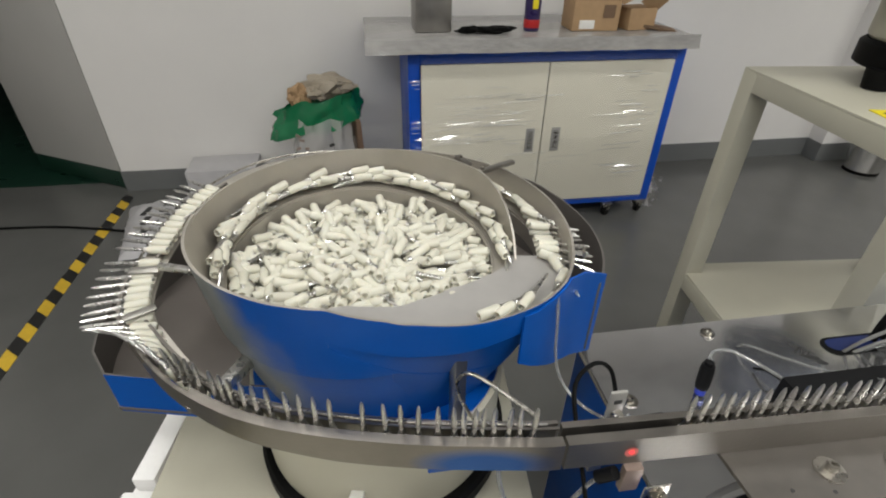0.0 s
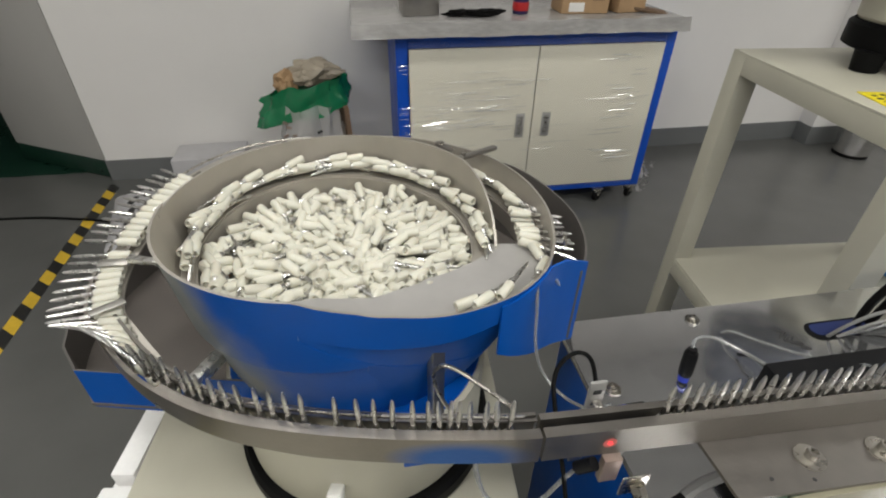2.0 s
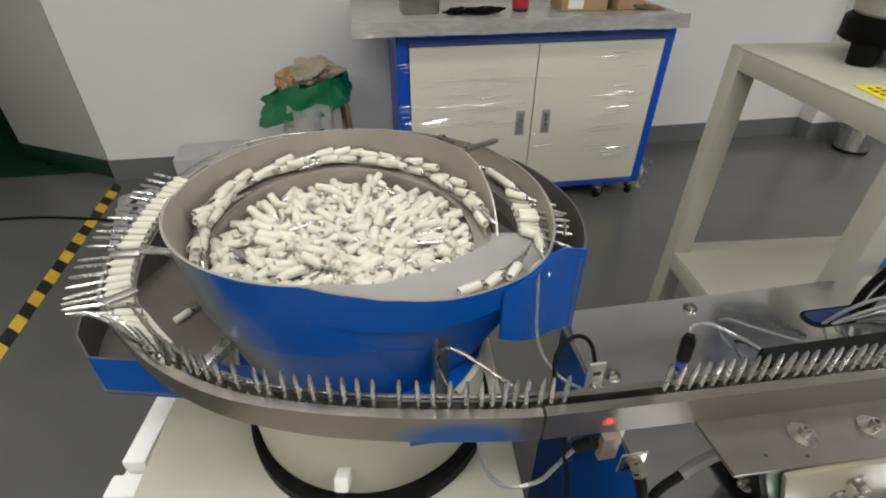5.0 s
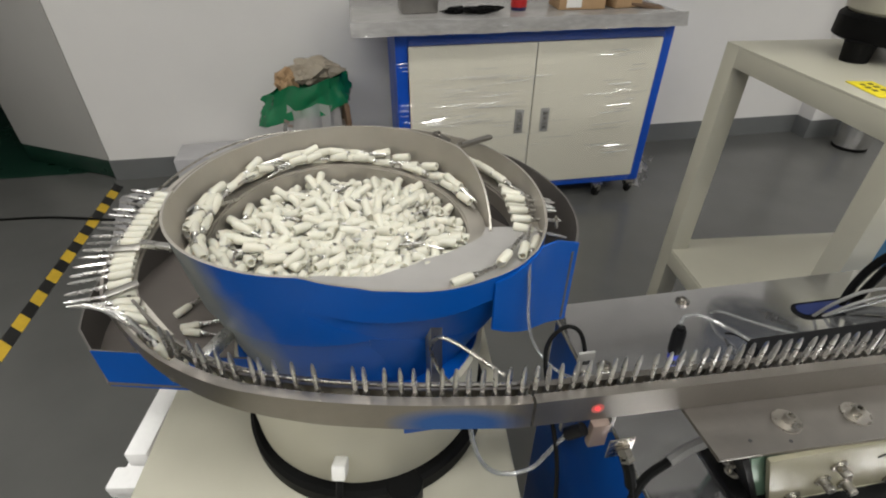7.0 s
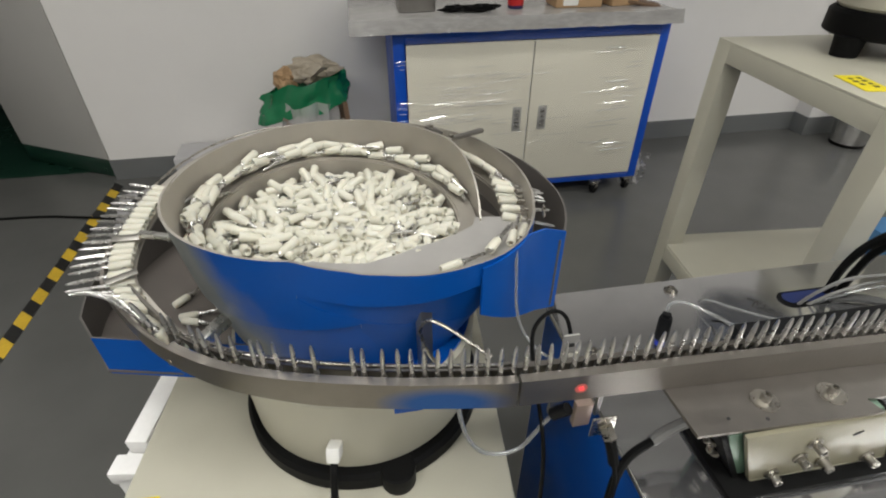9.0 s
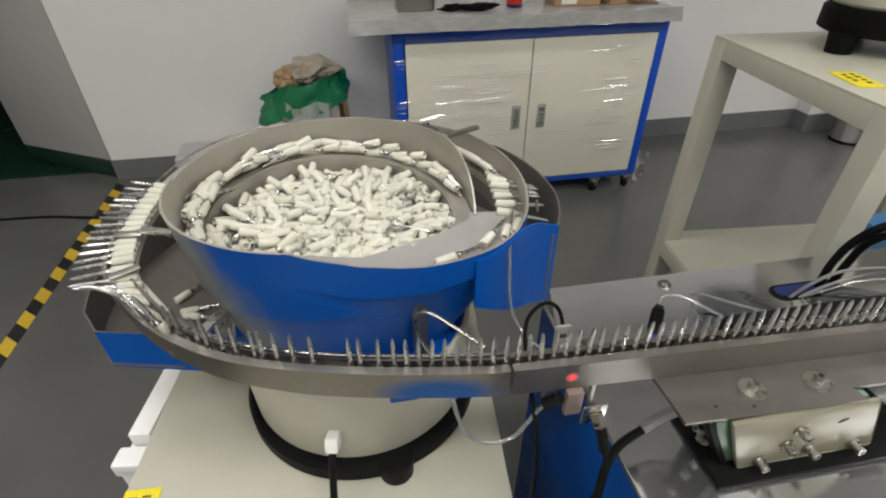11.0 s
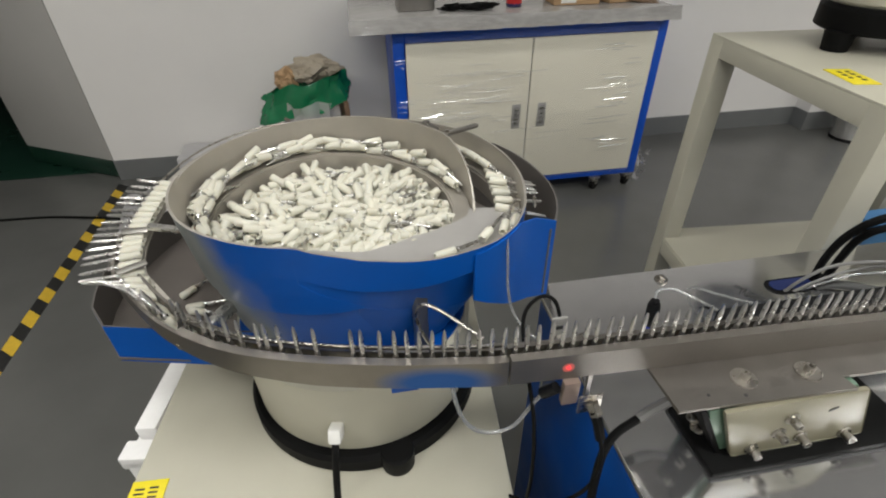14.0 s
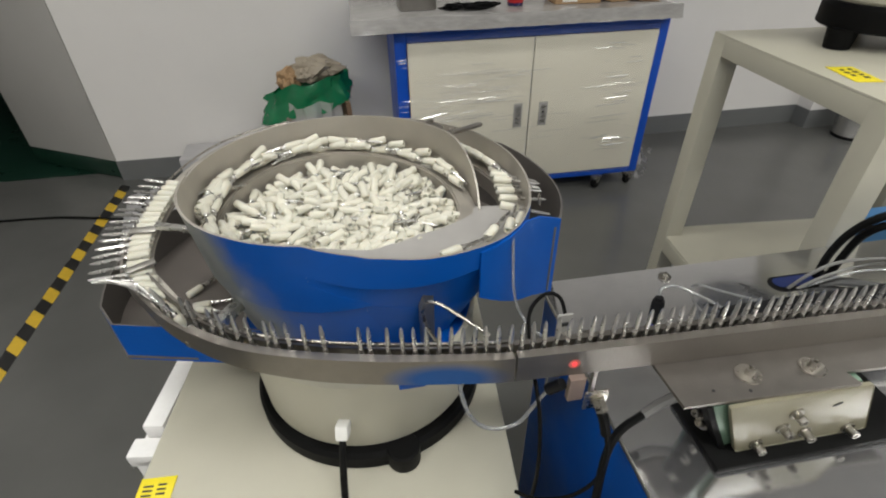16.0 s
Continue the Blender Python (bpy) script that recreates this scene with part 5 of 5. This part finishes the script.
bm = lathe(bmesh.new(), [(0.0, 0.93), (0.116, 0.93), (0.117, 0.952), (0.06, 0.962), (0.0, 0.964)], 40, M0)
under = tagged(finish("packed_parts", bm, CAP), "packed white needle parts under the heap", "needle parts", kind="stuff")
low = tagged(finish("heap_of_needle_parts", joined(420, 0.0075, 0.108), [CAP, NEEDLE]), "dense lower heap of white plastic needle hubs", "needle parts", kind="stuff")
MOVES.append((low, [(0, Matrix()), (16, Matrix())]))
mid = tagged(finish("middle_of_the_heap", joined(80, 0.0015, 0.074), [CAP, NEEDLE]), "white plastic needle hubs in the middle of the heap", "needle parts", kind="stuff")
MOVES.append((mid, [(0, Matrix()), (T_GO, Matrix()), (4.9, turned(Matrix(), 14)), (6.0, turned(Matrix(), 31)), (T_STOP, turned(Matrix(), 46)), (16, turned(Matrix(), 46))]))
N_TOP = 140
for k in range(N_TOP):
    a = k * 137.508 + rng.uniform(-12, 12)
    r0 = 0.110 * ((k + 0.6) / N_TOP) ** 0.38
    z = rng.uniform(-0.003, 0.0035)
    m = heap_pose(heap_place(r0, a), a, pile_z(r0) + z, 0.45)
    q = needle_part(m, "loose needle parts in the bowl", "white plastic needle hub lying loose in the bowl heap")
    total = 46 + rng.uniform(-6, 6)
    rows = [(0, m), (T_GO, m)]
    cur = m
    for t, f in ((4.5, 0.17), (5.2, 0.38), (5.9, 0.60), (6.5, 0.80), (T_STOP, 1.0)):
        r1 = heap_place(r0, a + total * f)
        shift = pol(r1, a + total * f, pile_z(r0) + z) - turned(m, total * f).translation
        cur = tumble(Matrix.Translation(shift) @ turned(m, total * f), 7)
        rows.append((t, cur))
    rows.append((16, cur))
    MOVES.append((q, rows))

for k in range(26):
    r, a = 0.104 + 0.009 * ((k * 7) % 10) / 10, 168 + 78 * (k + 0.5) / 26
    m = heap_pose(r, a, 0.9755 + rng.uniform(0.0, 0.005), 0.35)
    q = needle_part(m, "loose needle parts in the bowl", "white plastic needle hub lying loose in the bowl heap")
    rows = [(0, m), (T_GO, m)]
    for t, f in ((4.6, 2), (5.4, 4), (6.2, 6), (T_STOP, 8)):
        cur = tumble(turned(m, f), 4)
        rows.append((t, cur))
    MOVES.append((q, rows + [(16, cur)]))

# parts climbing on the inner ledge
a, k = -4.0, 0
while a < 186:
    for j in range(rng.choice((2, 2, 3, 3, 3))):
        rr = (0.1338, 0.1268, 0.1305)[j] - (0.006 if a > 150 else 0)
        aa = a + (0 if j == 0 else rng.uniform(-2, 3))
        zz = ledge_z(max(0, aa)) + CAP_R + 0.0004 + (0.0, 0.0040, 0.0090)[j]
        flip = 1 if rng.random() < 0.6 else -1
        d = V(-math.sin(radians(aa)), math.cos(radians(aa)), 0) * flip
        d += V(rng.uniform(-.25, .25), rng.uniform(-.25, .25), rng.uniform(-.22, .05))
        m = aim(pol(rr, aa, zz), d, rng.uniform(0, 360))
        q = needle_part(m, "needle parts on the spiral ledge", "white needle hub riding on the bowl's spiral ledge")
        total = 24 + rng.uniform(-2, 2) - (10 if aa > 150 else 0)
        rows = [(0, m), (T_GO, m)]
        for t, f in ((4.6, 0.22), (5.4, 0.47), (6.2, 0.72), (T_STOP, 1.0)):
            cur = tumble(turned(m, total * f, 0.0), 7)
            rows.append((t, cur))
        rows.append((16, cur))
        MOVES.append((q, rows))
    a += rng.uniform(5.2, 7.4)

# parts on the outer track
def track_pose(a, j, skew, spin):
    """Lying along the wall at the ends of the track, side by side across it in the middle."""
    across = max(0.0, 1.0 - abs(a + 2.0) / 22.0) * 1.25
    across = min(1.0, across)
    along = V(-math.sin(radians(a)), math.cos(radians(a)), 0) * -1
    outward = V(math.cos(radians(a)), math.sin(radians(a)), -0.10)
    d = along * (1 - across) + outward * across + V(0, 0, -0.04) + along * skew * (1 - 0.6 * across) * 0.6
    if a < -12:
        d -= V(math.cos(radians(a)), math.sin(radians(a)), 0) * 0.38 * (1 - across)
    z = (0.9765 if a > -10 else 0.980) + CAP_R + 0.0068 * j
    return aim(pol(shell(a)[0] - 0.0085 - 0.0030 * across - 0.0070 * j * (1 - across), a, z), d, spin)


a = -46.0
while a < 62:
    mid = abs(a) < 14
    for j in range(1 if a < -20 or rng.random() < 0.4 else 2):
        skew, spin = rng.uniform(-0.2, 0.2), rng.uniform(0, 360)
        m = track_pose(a, j, skew, spin)
        q = needle_part(m, "needle parts on the outer track", "white needle hub lined up on the outer steel track")
        rows = [(0, m), (T_GO, m)]
        for t, f in ((4.6, 0.22), (5.4, 0.47), (6.2, 0.72), (T_STOP, 1.0)):
            rows.append((t, track_pose(a + 13 * f, j, skew, spin)))
        rows.append((16, rows[-1][1]))
        MOVES.append((q, rows))
    a += (rng.uniform(11, 14) if a < -30 else rng.uniform(2.9, 3.8) if mid else rng.uniform(4.6, 6.6))


# a few that lie on the ramp by the wall
for k, (x, y, rz) in enumerate(((-0.130, -1.744, 20), (-0.118, -1.741, 34), (-0.100, -1.731, 48))):
    m = aim((x, y, 0.9858 + CAP_R), (math.cos(radians(rz)), math.sin(radians(rz)), 0.03))
    q = needle_part(m, "needle parts on the ramp", "white needle hub lying on the pale steel ramp")
    if k:
        end = aim((x + 0.028, y + 0.028, 0.9830 + CAP_R), (math.cos(radians(rz + 16)), math.sin(radians(rz + 16)), 0.03))
        MOVES.append((q, [(0, m), (T_GO, m), (5.5, m.lerp(end, 0.5)), (T_STOP, end), (16, end)]))


def rail_pose(s, wob):
    p, w, side, u = on_rail(s)
    ang = radians(90 * u)
    d = side * math.cos(ang) + V(0, 0, 1) * math.sin(ang) + w * (wob * 0.035 - 1.1 * math.sin(math.pi * u))
    return aim(p + side * 0.004 * (1 - u) - V(0, 0, 0.0060 * u), d, wob * 300)


# the queue on the rail: lengths along it before and after the run
PITCH = 0.0092
right = [0.9373 + 0.0092 * k + rng.uniform(-.0004, .0004) for k in range(31)][::-1]
before_left = [0.828, 0.8192, 0.8112, 0.8016, 0.7934, 0.7879, 0.7817, 0.775, 0.7638, 0.7502, 0.7391, 0.7285, 0.7129, 0.6905, 0.6796, 0.6693, 0.6601, 0.6469, 0.636, 0.6261, 0.6157, 0.608, 0.5998]
after_left = [0.9373 - PITCH * (k + 1) for k in range(18)] + [0.7622, 0.7505, 0.7365, 0.729, 0.7008, 0.6854, 0.6721, 0.6607, 0.6539, 0.6387, 0.6265]
SHIFT = 0.022
before = right + [s + SHIFT for s in before_left]
after = right + [s + SHIFT for s in after_left]
before = [s + (SHIFT if k < len(right) else 0) for k, s in enumerate(before)]
after = [s + (SHIFT if k < len(right) else 0) for k, s in enumerate(after)]
s = 0.606
while s > 0.31:
    before.append(s)
    s -= rng.choice((0.0084, 0.0086, 0.0082, 0.0084, 0.0090, 0.017, 0.0084))
s = 0.634
while len(after) < len(before):
    after.append(s)
    s -= rng.choice((0.0094, 0.0096, 0.0092, 0.012, 0.0094, 0.021, 0.026)) if s > 0.50 else (0.0082 if 0.37 < s < 0.44 else rng.choice((0.0083, 0.0095, 0.0083, 0.0085, 0.0120)))
for k, (s0, s1) in enumerate(zip(before, after)):
    wob = rng.uniform(-1, 1)
    if s1 < s0:
        s1 = s0
    m = rail_pose(s0, wob)
    q = needle_part(m, "needle parts queued on the rail", "needle part queued on the steel rail, needle " + ("upright" if s0 > 0.56 else "pointing outward"))
    if s1 - s0 > 0.001:
        rows = [(0, m), (3.6, m)]
        for t, f in ((4.3, 0.12), (5.0, 0.36), (5.7, 0.60), (6.3, 0.80), (6.9, 0.94), (7.5, 1.0), (16, 1.0)):
            rows.append((t, rail_pose(s0 + (s1 - s0) * f, wob)))
        MOVES.append((q, rows))

# three that drop from the bowl's track into the tray
for k, (tx, ty, rz, t0) in enumerate(((-0.420, -1.586, 50, 4.0), (-0.402, -1.620, 8, 5.9), (-0.398, -1.634, -18, 6.1))):
    a = 120 + 14 * k
    start = aim(pol(0.186, a, 0.992), (-math.sin(radians(a)), math.cos(radians(a)), 0.05))
    mid = aim(pol(0.168, 176, 0.90), (-1, 0.2, -0.4))
    end = aim((tx, ty, 0.8562 + CAP_R), (math.cos(radians(rz)), math.sin(radians(rz)), 0.0))
    q = needle_part(start, "needle parts fallen in the tray", "white needle hub that has dropped onto the tray")
    MOVES.append((q, [(0, start), (t0, start), (t0 + 0.25, mid), (t0 + 0.45, end), (16, end)]))


def motions():
    for thing, rows in MOVES:
        walk(thing, rows)


motions()
